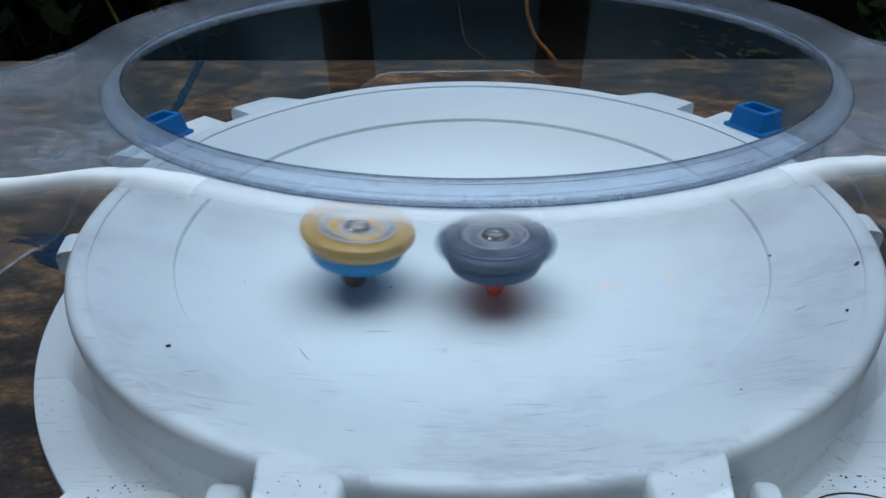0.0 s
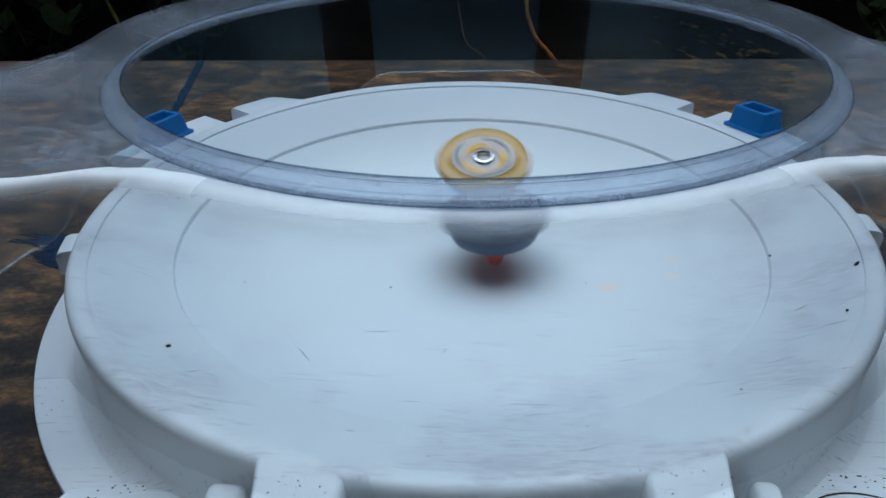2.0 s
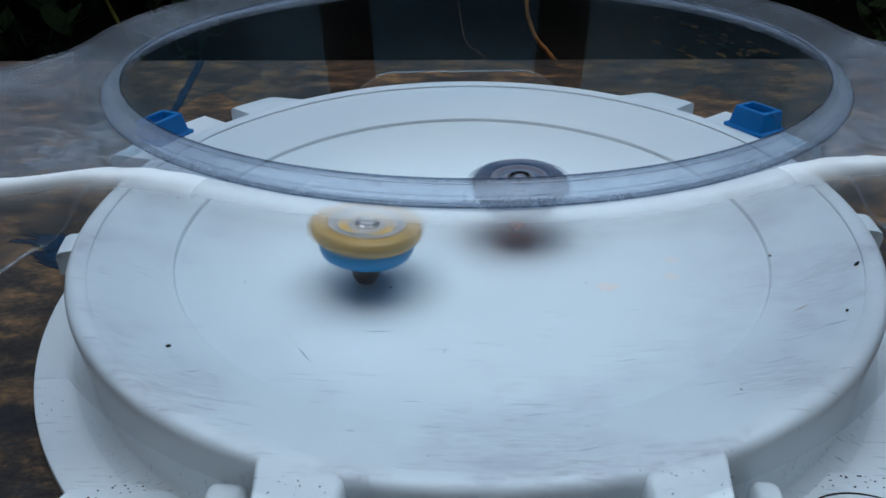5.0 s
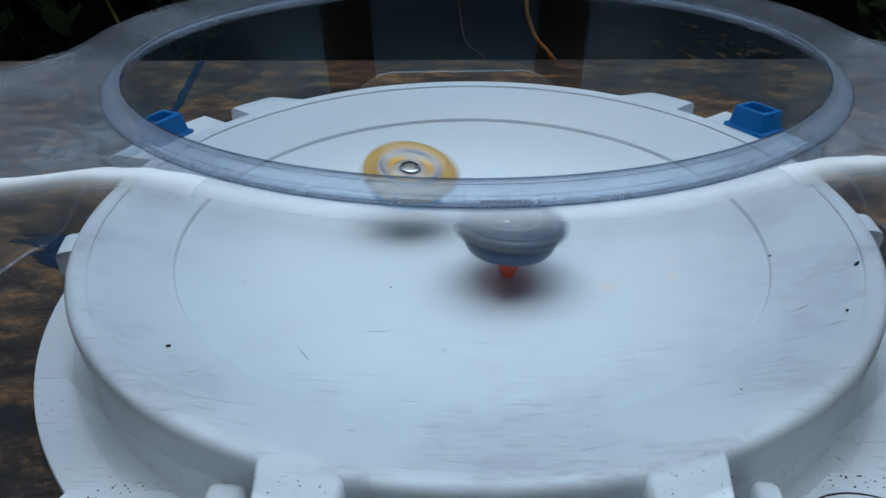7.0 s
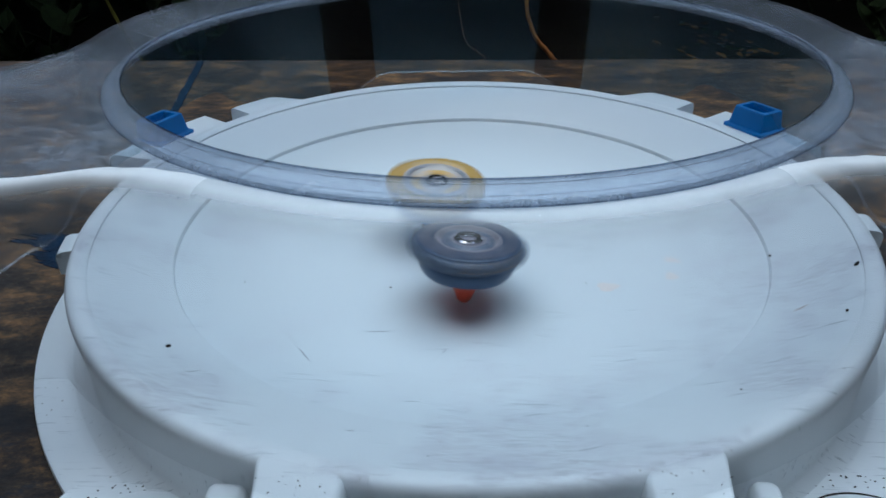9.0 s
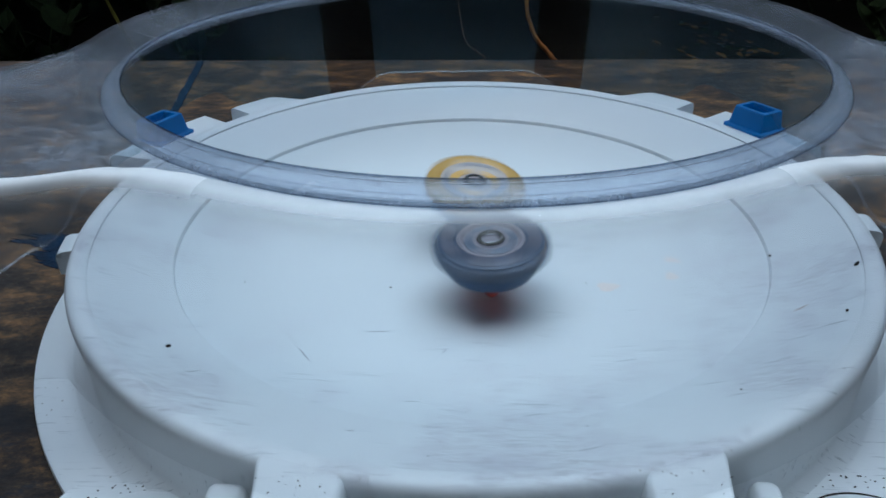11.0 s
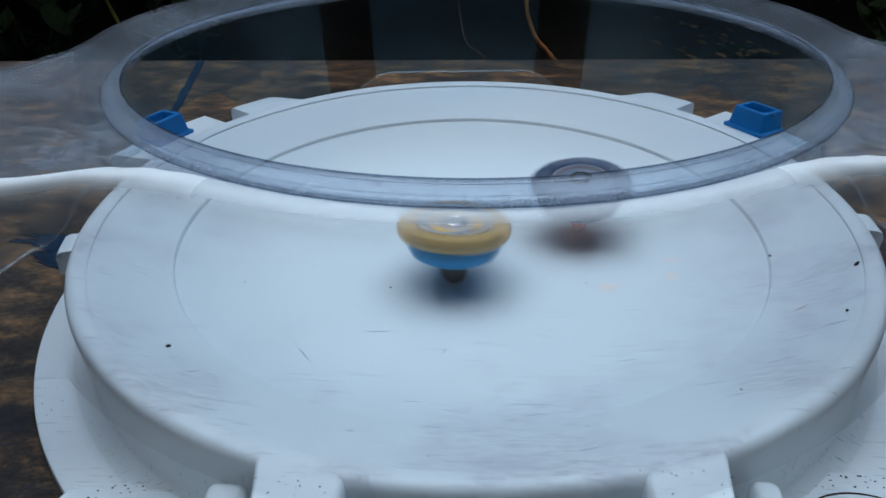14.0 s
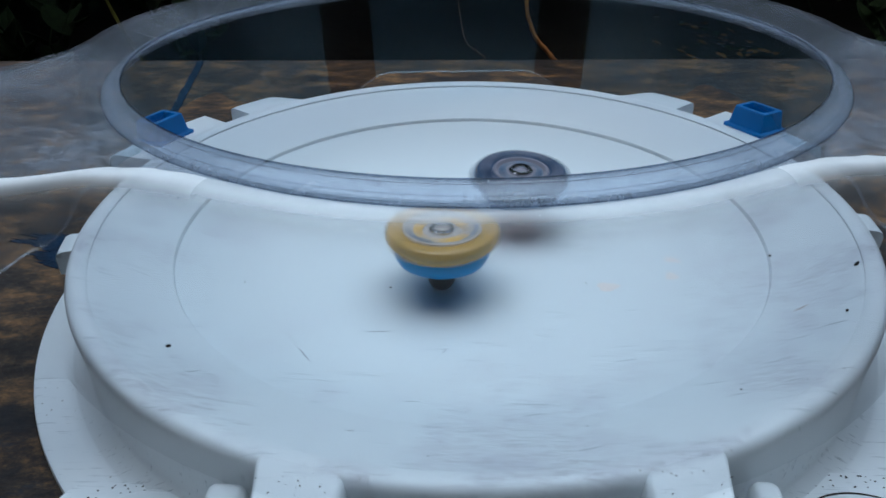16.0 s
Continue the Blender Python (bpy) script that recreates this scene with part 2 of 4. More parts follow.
def loft(rings, closed=True, loop=False):
    """Quads between rings of points; loop joins the last ring to the first."""
    bm = bmesh.new()
    rows = [[bm.verts.new(p) for p in ring] for ring in rings]
    n = len(rows[0])
    pairs = list(zip(rows, rows[1:])) + ([(rows[-1], rows[0])] if loop else [])
    for a, b in pairs:
        for i in range(n if closed else n - 1):
            j = (i + 1) % n
            bm.faces.new((a[i], a[j], b[j], b[i]))
    return bm


def lathe(profile, n=96, wobble=None, loop=False, caps=True):
    """Turned form from (radius, height) in millimetres; wobble(angle, row) scales the radius."""
    rings = []
    for k, (r, z) in enumerate(profile):
        ring = []
        for i in range(n):
            a = 2 * math.pi * i / n
            s = r * (wobble(a, k) if wobble else 1.0)
            ring.append((s * math.cos(a) * MM, s * math.sin(a) * MM, z * MM))
        rings.append(ring)
    bm = loft(rings, loop=loop)
    if not loop and caps:
        bm.verts.ensure_lookup_table()
        total = len(profile)
        bm.faces.new([bm.verts[i] for i in range(n)])
        bm.faces.new([bm.verts[(total - 1) * n + i] for i in range(n)])
    return bm


def sector(r0, r1, a0, a1, z0, z1, n=24, soft=1.2):
    """A ring segment with eased upper edges, in millimetres and degrees."""
    section = [(r0, z0), (r0, z1), (r1 - soft, z1), (r1 - soft * 0.3, z1 - soft * 0.3), (r1, z1 - soft), (r1, z0)]
    rings = []
    for i in range(n + 1):
        a = radians(a0 + (a1 - a0) * i / n)
        rings.append([(r * math.cos(a) * MM, r * math.sin(a) * MM, z * MM) for r, z in section])
    bm = loft(rings)
    bm.verts.ensure_lookup_table()
    k = len(section)
    bm.faces.new([bm.verts[i] for i in range(k)])
    bm.faces.new([bm.verts[n * k + i] for i in range(k)])
    return bm


def rounded_outline(x0, x1, y0, y1, r, n=6):
    pts = []
    for cx, cy, a0 in ((x1 - r, y1 - r, 0), (x0 + r, y1 - r, 90), (x0 + r, y0 + r, 180), (x1 - r, y0 + r, 270)):
        for i in range(n + 1):
            a = radians(a0 + 90 * i / n)
            pts.append((cx + r * math.cos(a), cy + r * math.sin(a)))
    return pts


def at(pts, z):
    return [(x * MM, y * MM, z * MM) for x, y in pts]


def capped(rings):
    bm = loft(rings)
    bm.verts.ensure_lookup_table()
    n, k = len(rings[0]), len(rings)
    bm.faces.new([bm.verts[i] for i in range(n)])
    bm.faces.new([bm.verts[(k - 1) * n + i] for i in range(n)])
    return bm


def tube(points, radii, n=8):
    """A bent round rod through points."""
    rings = []
    for i, p in enumerate(points):
        a, b = Vector(points[max(i - 1, 0)]), Vector(points[min(i + 1, len(points) - 1)])
        turn = (b - a).to_track_quat("Z", "Y").to_matrix()
        rings.append([Vector(p) + turn @ Vector((radii[i] * math.cos(2 * math.pi * k / n), radii[i] * math.sin(2 * math.pi * k / n), 0)) for k in range(n)])
    return capped(rings)


# ---- ground and distance ----
def build_ground():
    n = 60
    rings = []
    for j in range(n + 1):
        y = -30 + 430 * (j / n) ** 2.2
        rings.append([(-200 + 400 * i / 80, y, -0.76 + 0.02 * noise.noise(Vector((i * 0.7, j * 0.7, 0)))) for i in range(81)])
    tagged(finish("ground", loft(rings, closed=False), EARTH), "soil under the trees, coloured near-black for deep shade", "ground", kind="structure")


def build_hedge():
    """One bank of dense foliage that closes the view behind the table."""
    rnd = random.Random(4)
    bm = bmesh.new()
    for _ in range(9000):
        a = rnd.uniform(-2.6, 2.6)
        d = rnd.uniform(4.6, 6.2)
        # extra height towards the unseen sides is added to block low sky
        h = rnd.uniform(0, 1) ** 0.8 * (2.6 + 0.4 * noise.noise(Vector((a * 3, 0, 0))) + 2.2 * min(1.0, max(0.0, abs(a) - 0.6)))
        c = Vector((d * math.sin(a), d * math.cos(a), -0.76 + h))
        turn = Euler((rnd.uniform(0, 6), rnd.uniform(0, 6), rnd.uniform(0, 6))).to_matrix()
        s = rnd.uniform(0.07, 0.16)
        q = [bm.verts.new(c + turn @ Vector(v) * s) for v in ((-1, 0, 0), (0, -0.45, 0.08), (1, 0, 0), (0, 0.45, 0.08))]
        bm.faces.new(q)
    tagged(finish("hedge", bm, HEDGE), "dense green foliage, deep shade darkened into its colour", "hedge", kind="stuff")
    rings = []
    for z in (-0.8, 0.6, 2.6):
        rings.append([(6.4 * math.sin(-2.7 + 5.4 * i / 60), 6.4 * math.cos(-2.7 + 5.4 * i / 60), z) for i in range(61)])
    tagged(finish("backdrop", loft(rings, closed=False), HEDGE), "garden hedge in the distance, shade darkened into its colour", "backdrop", kind="structure")


def build_blocking_canopy():
    """Unseen foliage overhead round the table, added to block sky light and darken the garden."""
    rnd = random.Random(11)
    bm = bmesh.new()
    for _ in range(27000):
        c = Vector((rnd.uniform(-6.5, 6.5), rnd.uniform(-1.2, 6.6), 1.85 + 0.5 * rnd.random()))
        if abs(c.x) < 1.8 and c.y < 1.6:
            continue
        c.z += 0.18 * noise.noise(c * 0.8)
        c.y += 0.35 * noise.noise(Vector((c.x * 1.3, 0, 5)))
        turn = Euler((rnd.uniform(-0.7, 0.7), rnd.uniform(-0.7, 0.7), rnd.uniform(0, 6))).to_matrix()
        s = rnd.uniform(0.09, 0.17)
        bm.faces.new([bm.verts.new(c + turn @ Vector(v) * s) for v in ((-1, 0, 0), (0, -0.5, 0.08), (1, 0, 0), (0, 0.5, 0.08))])
    tagged(finish("unseen_canopy", bm, HEDGE), "unseen foliage added overhead to block sky light", "foliage", kind="stuff")


def build_blockers():
    """Unseen wall behind the viewer and roof ending above the table, added to block light."""
    rings = [[(-6, -1.40, z), (6, -1.40, z), (6, -1.20, z), (-6, -1.20, z)] for z in (-0.78, 3.1)]
    tagged(finish("blocker_wall", capped(rings), BLOCKER), "unseen dark wall added behind the viewer to block light", "wall", kind="structure")
    rings = [[(-6, -1.40, z + 0.25), (6, -1.40, z + 0.25), (6, -0.48, z), (-6, -0.48, z)] for z in (1.75, 1.83)]
    tagged(finish("blocker_roof", capped(rings), BLOCKER), "unseen dark roof slab added overhead to block light", "roof", kind="structure")


# Near-black, so the added wall and roof bounce hardly any light.
BLOCKER = rough_matter("blocker_dark", (0.020, 0.017, 0.014), (0.012, 0.011, 0.010), 3)


def build_stalk(points, radius, mat, label):
    pts = [Vector(p) for p in points]
    fine = []
    for i in range(len(pts) - 1):
        p0, p1, p2, p3 = pts[max(i - 1, 0)], pts[i], pts[i + 1], pts[min(i + 2, len(pts) - 1)]
        for k in range(6):
            s = k / 6
            fine.append(0.5 * (2 * p1 + (p2 - p0) * s + (2 * p0 - 5 * p1 + 4 * p2 - p3) * s * s + (3 * p1 - p0 - 3 * p2 + p3) * s ** 3))
    fine.append(pts[-1])
    base = fine[0].copy()
    m = len(fine)
    ob = finish("plant_stalk", tube([p - base for p in fine], [radius * (1 - 0.6 * i / m) * (1 + 0.12 * math.sin(i * 1.7)) for i in range(m)]), mat)
    ob.matrix_basis = Matrix.Translation(base)
    return tagged(ob, label, "stalk")


def leaf_mesh(length, width, seed):
    """A curled leaf with a fold along its rib."""
    rnd = random.Random(seed)
    bm = bmesh.new()
    rows = []
    for i in range(7):
        s = i / 6
        w = width * math.sin(math.pi * min(0.98, s * 0.9 + 0.06)) ** 0.8
        curl = 0.35 * length * s * s * rnd.uniform(0.8, 1.2)
        rows.append([(length * s, -w, curl * 0.5 + w * 0.5), (length * s, 0, curl * 0.5), (length * s, w, curl * 0.5 + w * 0.4)])
    back = [[(x, y, z - 0.0012) for x, y, z in r] for r in rows]
    return loft([r + b[::-1] for r, b in zip(rows, back)])


def build_leaves():
    rnd = random.Random(8)
    for i in range(46):
        mat = DRY_LEAF if i % 4 else GREEN_LEAF
        x, y = 1.36 + rnd.gauss(0, 0.12), 3.35 + rnd.gauss(0, 0.35)
        ob = finish("fallen_leaf", leaf_mesh(rnd.uniform(0.035, 0.075), rnd.uniform(0.012, 0.022), i), mat)
        ob.matrix_basis = pose(x, y, -0.742 + 0.012 * (i % 3), rnd.uniform(-15, 15), rnd.uniform(-15, 15), rnd.uniform(0, 360))
        tagged(ob, "curled dry leaf on the dark soil" if i % 4 else "fallen green leaf on the dark soil", "leaf", group="fallen leaves")


def build_plant(x, y, height, spread, seed):
    rnd = random.Random(seed)
    plant = tagged(empty("garden_plant", pose(x, y, -0.765)), "low leafy green plant in deep shade", "plant", group="garden plants")
    for k in range(5):
        a = k * 1.3 + rnd.uniform(-0.3, 0.3)
        pts = [(0.02 * math.cos(a), 0.02 * math.sin(a), 0.0), (spread * 0.3 * math.cos(a), spread * 0.3 * math.sin(a), height * 0.5), (spread * math.cos(a), spread * math.sin(a), height)]
        part("stem", tube(pts, [0.006, 0.004, 0.003]), GREEN_LEAF, plant)
        for j in range(7):
            s = 0.3 + 0.1 * j
            leaf = part("leaf", leaf_mesh(rnd.uniform(0.10, 0.18), rnd.uniform(0.025, 0.045), seed + k * 10 + j), GREEN_LEAF, plant)
            leaf.matrix_basis = pose(spread * s * math.cos(a), spread * s * math.sin(a), height * s, rnd.uniform(-40, 40), rnd.uniform(-50, 10), rnd.uniform(0, 360))


# ---- table ----
TABLE_BACK = 0.385


def build_table():
    table = tagged(empty("table", pose(0, 0, 0)), "old dark wooden table with worn streaky grain and blue paint traces", "table")
    w, y0, y1, th = 1.1, -0.62, TABLE_BACK, 0.035
    rings = []
    for inset, z in ((0.006, -th), (0, -th + 0.006), (0, -0.006), (0.002, -0.002), (0.007, 0)):
        rings.append([(x * (w - inset) / w, y, z) for x, y in
                      ((-w, y0 + inset), (w, y0 + inset), (w, y1 - inset), (-w, y1 - inset))])
    part("tabletop", capped(rings), WOOD, table)
    for x in (-0.95, 0.95):
        for y in (-0.5, 0.28):
            part("leg", capped([[(x + sx * s, y + sy * s, z) for sx, sy in ((-1, -1), (1, -1), (1, 1), (-1, 1))] for s, z in ((0.03, -0.757), (0.04, -0.04))]), WOOD, table)
    # a strip of dark blue paint across the board
    a, b = Vector((-0.2705, 0.372)), Vector((-0.218, 0.12))
    side = Vector(((b - a).y, -(b - a).x)).normalized() * 0.0042
    rnd = random.Random(3)
    low = []
    for i in range(41):
        c = a + (b - a) * (i / 40)
        k1, k2 = 0.8 + 0.14 * rnd.uniform(-1, 1), 0.8 + 0.14 * rnd.uniform(-1, 1)
        p, q = c - side * k1, c + side * k2
        low.append([(p.x, p.y, 0.0002), (p.x, p.y, 0.0009), (q.x, q.y, 0.0009), (q.x, q.y, 0.0002)])
    part("paint_strip", capped(low), PAINT, table, "worn strip of dark blue paint")
    rnd = random.Random(15)
    for k in range(4):
        part("paint_flake", build_paint_flake(-0.218 + rnd.uniform(-0.014, 0.010), 0.010 + 0.007 * (k - 1.5), rnd.uniform(0.020, 0.036), rnd.uniform(0.003, 0.006), -0.2 + rnd.uniform(-0.1, 0.1), k), PAINT, table, "flake of dark blue paint")


def build_paint_flake(x, y, length, width, turn, seed):
    """A ragged flake of blue paint left along the grain."""
    rnd = random.Random(seed)
    pts = []
    for k in range(70):
        a = 2 * math.pi * k / 70
        q = 1 + 0.2 * math.sin(3 * a + seed) + 0.14 * math.sin(11 * a + 2 * seed) + rnd.uniform(-0.2, 0.2)
        u, v = length * q * math.cos(a), width * q * math.sin(a)
        pts.append((x + u * math.cos(turn) - v * math.sin(turn), y + u * math.sin(turn) + v * math.cos(turn)))
    top = 0.0004 + 0.00004 * seed
    return capped([[(px, py, z) for px, py in pts] for z in (0.0001, top)])


PAINT = rough_matter("blue_paint", (0.008, 0.030, 0.070), (0.010, 0.016, 0.028), 120, 0.7)


# ---- stadium ----
def bowl_height(r):
    return 16.8 + 9.2 * (r / 134.0) ** 3


def slope_height(r):
    """The banked outer part of the bowl."""
    return 28.3 + 0.33 * (r - 135.2) + 0.0026 * (r - 135.2) ** 2


def build_stadium():
    stadium = tagged(empty("stadium"), "scuffed white plastic battle stadium with a shallow round bowl", "toy stadium")
    # bowl: playing surface, step, slope, lip, outer wall, foot flange, underside
    prof = [(0.3, bowl_height(0))] + [(r, bowl_height(r)) for r in range(8, 134, 7)]
    prof += [(133.4, bowl_height(133.4)), (134.2, 26.1), (134.35, 27.5), (134.7, 28.1), (135.3, 28.35)]
    prof += [(r, slope_height(r)) for r in (139, 143, 147, 151, 155, 159, 162)]
    prof += [(163.6, 39.75), (164.3, 40.0), (164.1, 40.7), (164.8, 41.3), (166.6, 42.0), (168.6, 42.3), (170.2, 41.9), (171.4, 40.9), (172.0, 39.4), (172.1, 37.6), (172.0, 35.5),
             (171.7, 32.5), (171.8, 12.6), (172.1, 10.9), (172.7, 10.0), (178.2, 4.9), (179.0, 4.55), (182, 4.4), (191.5, 4.0), (192.8, 3.4), (193.2, 2.2), (193.2, 0.2),
             (188, 0.2), (176, 0.6), (162, 12), (160, 32), (134, 22), (60, 13.2), (0.3, 12.2)]
    def ease_front(a, k):
        """The lip is drawn in a little on the near side."""
        off = (a / (2 * math.pi) * 360 - 270) / 26
        return 1.0 - (0.013 * math.exp(-off * off) if 164.5 < prof[k][0] < 173 and k < len(prof) - 6 else 0.0)
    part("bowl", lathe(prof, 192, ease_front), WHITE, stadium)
    # launch pocket on the near side: two pillars at lip height and a low floor between them
    for plan in (((-57.5, -153.5), (-46, -222), (-30.5, -222), (-30.5, -160.5)), ((45.5, -157), (45.5, -222), (58, -222), (71, -147.5))):
        cx, cy = sum(p[0] for p in plan) / 4, sum(p[1] for p in plan) / 4
        outline = []
        for (x, y), (px, py), (nx, ny) in zip(plan, plan[-1:] + plan[:-1], plan[1:] + plan[:1]):
            a, b = Vector((px - x, py - y)).normalized() * 6, Vector((nx - x, ny - y)).normalized() * 6
            for k in range(7):
                q = k / 6
                outline.append((x + a.x * (1 - q) ** 2 + b.x * q * q, y + a.y * (1 - q) ** 2 + b.y * q * q))
        rings = []
        for d, z in ((0, 0.4), (0, 35.5), (0.35, 38.0), (1.3, 40.1), (2.8, 41.5), (4.8, 42.1), (7.0, 42.25)):
            ring = []
            for qx, qy in outline:
                w = math.hypot(qx - cx, qy - cy)
                ring.append(((qx - (qx - cx) / w * d) * MM, (qy - (qy - cy) / w * d) * MM, z * MM))
            rings.append(ring)
        part("pocket_pillar", capped(rings), WHITE, stadium, angle=50)
    part("pocket_floor", capped([at(rounded_outline(-32, 47, -216, -168, 4), z) for z in (0.5, 2.5)]), WHITE, stadium)
    for x0, x1, back in ((-72, -60.5, -157), (78.5, 86.5, -152.5)):
        o = rounded_outline
        part("pocket_rib", capped([at(o(x0, x1, -204, back, 2.5), z) for z in (0.5, 26)] + [at(o(x0 + 0.6, x1 - 0.6, -203, back - 0.8, 2.3), 28.4), at(o(x0 + 2, x1 - 2, -202, back - 2.4, 1.6), 29.6)]), WHITE, stadium, angle=50)
    # corner feet on the near side, each with a round screw boss
    for s, front, bx, by, br in ((-1, -141.0, -96, -168, 24.2), (1, -131.0, 119, -164, 24)):
        outline = rounded_outline(84, 128 if s < 0 else 150, -205, front, 9, 8)
        rings = [at([(s * x, y) for x, y in outline], z) for z in (0.3, 6.0)]
        rings.append(at([(s * (116 + (x - 116) * 0.985), -172 + (y + 172) * 0.985) for x, y in outline], 7.0))
        part("corner_foot", capped(rings), WHITE, stadium, angle=50)
        boss = lathe([(0.2, 10.0), (br - 5, 9.9), (br - 2.4, 9.4), (br - 0.9, 8.4), (br, 6.6), (br, 1.0), (0.2, 1.0)], 72)
        bmesh.ops.translate(boss, verts=boss.verts, vec=(bx * MM, by * MM, 0))
        part("screw_boss", boss, WHITE, stadium, angle=50)
    # raised dark ring stands for the dark gap, which is not cut
    gap = lathe([(24.3, 7.02), (24.3, 7.25), (24.8, 7.25), (24.8, 7.02)], 96, loop=True)
    bmesh.ops.translate(gap, verts=gap.verts, vec=(119 * MM, -164 * MM, 0))
    part("boss_gap", gap, SOOT, stadium, "dark ring painted in as the gap round the boss")
    # raised tabs and lower shelves at the far corners
    def tab(a0, a1):
        """A rim tab that swells out of the lip and ends in a blunt rounded corner at a1."""
        rings = []
        for i in range(41):
            q = i / 40
            a = radians(a0 + (a1 - a0) * q)
            swell = min(1.0, q / 0.45)
            swell = swell * swell * (3 - 2 * swell)
            end = 1.0 - 0.06 * max(0.0, (q - 0.9) / 0.1) ** 2
            r1 = 171.2 + 20.5 * swell * end
            top = 41.2 + 0.9 * swell
            section = [(169.5, 4.2), (169.5, top - 0.6), (171, top), (r1 - 3.5 * swell, top), (r1 - 1.0 * swell, top - 1.1), (r1, top - 4), (r1, 4.2)]
            rings.append([(r * math.cos(a) * MM, r * math.sin(a) * MM, z * MM) for r, z in section])
        return capped(rings)
    for a0, a1 in ((56, 41.6), (128, 142.4)):
        part("rim_tab", tab(a0, a1), WHITE, stadium, angle=50)
    for a0, a1 in ((37.6, 43), (141, 145.4)):
        part("shelf_recess", sector(170.6, 192, a0, a1, 4.2, 24, 10, soft=2), WHITE, stadium)
    for a0, a1 in ((19, 37.5), (145.5, 165)):
        part("corner_shelf", sector(170.8, 208, a0, a1, 4.2, 36.6, soft=4), WHITE, stadium)
    for a in (-8, 195.5):
        part("rim_lug", sector(170.9, 179, a - 2.5, a + 2.5, 29, 39.5, 8, 3), WHITE, stadium)
    return stadium


def build_clip(angle, radius):
    clip = empty("lid_clip", pose(radius * math.cos(radians(angle)) * MM, radius * math.sin(radians(angle)) * MM, 36.6 * MM, 0, 0, angle))
    o = rounded_outline
    rings = [at(o(-11, 11, -13.5, 13.5, 1), 0.05), at(o(-11, 11, -13.5, 13.5, 1), 1.6), at(o(-9, 9, -11.6, 11.6, 1), 2.0),
             at(o(-7.6, 7.6, -10.4, 10.4, 1), 12.0), at(o(-7.2, 7.2, -10, 10, 1), 12.4), at(o(-5.2, 5.2, -7.8, 7.8, 0.8), 12.4), at(o(-5, 5, -7.6, 7.6, 0.8), 12.0), at(o(-4.6, 4.6, -7.2, 7.2, 0.8), 6)]
    part("clip_body", capped(rings), BLUE_CLIP, clip)
    return tagged(clip, "hollow blue plastic lid clip on the white stadium corner", "clip", group="lid clips")


# ---- lid ----
LID_TURN = 2.6


def lid_plan(a):
    """Outline of the lid's top in plan, radius by angle in degrees from its own front, both sides alike."""
    a = abs((a + 180) % 360 - 180)
    knots = ((0, 139.6), (23, 141.5), (33, 143.5), (38, 147), (42, 154), (47, 177), (54, 212), (62, 222), (72, 212), (83, 196), (89, 180), (94, 173.5),
             (99, 174.5), (109, 183), (117, 190), (124, 196), (131, 199.5), (138, 197), (146, 193), (151.3, 191.5), (161.9, 189.4))
    if a > 161.9:
        return 180.0 / math.cos(radians(180 - a))
    for (a0, r0), (a1, r1) in zip(knots, knots[1:]):
        if a <= a1:
            s = (a - a0) / (a1 - a0)
            if a0 < 140:
                s = s * s * (3 - 2 * s) * 0.4 + s * 0.6
            return r0 + (r1 - r0) * s
    return knots[-1][1]


def lid_foot(a):
    """Radius and height of the skirt's lower edge."""
    a = abs((a + 180) % 360 - 180)
    top = lid_plan(a)

    def ease(x, x0, x1):
        s = min(max((x - x0) / (x1 - x0), 0), 1)
        return s * s * (3 - 2 * s)
    ear = ease(a, 49, 55) * (1 - ease(a, 66, 74))
    r = max(top + 9 - 13 * ease(a, 100, 112), 179.5 - 4 * ease(a, 100, 112)) + 4 * ear
    z = 43.0 - max(39 * ear, 18 * ease(a, 60, 66) * (1 - ease(a, 85, 93)))
    z += 11.5 * ease(a, 106, 111) * (1 - ease(a, 128, 133))
    z -= 22 * ease(a, 137, 141)
    z += 27 * ease(a, 148, 166)
    return r, z


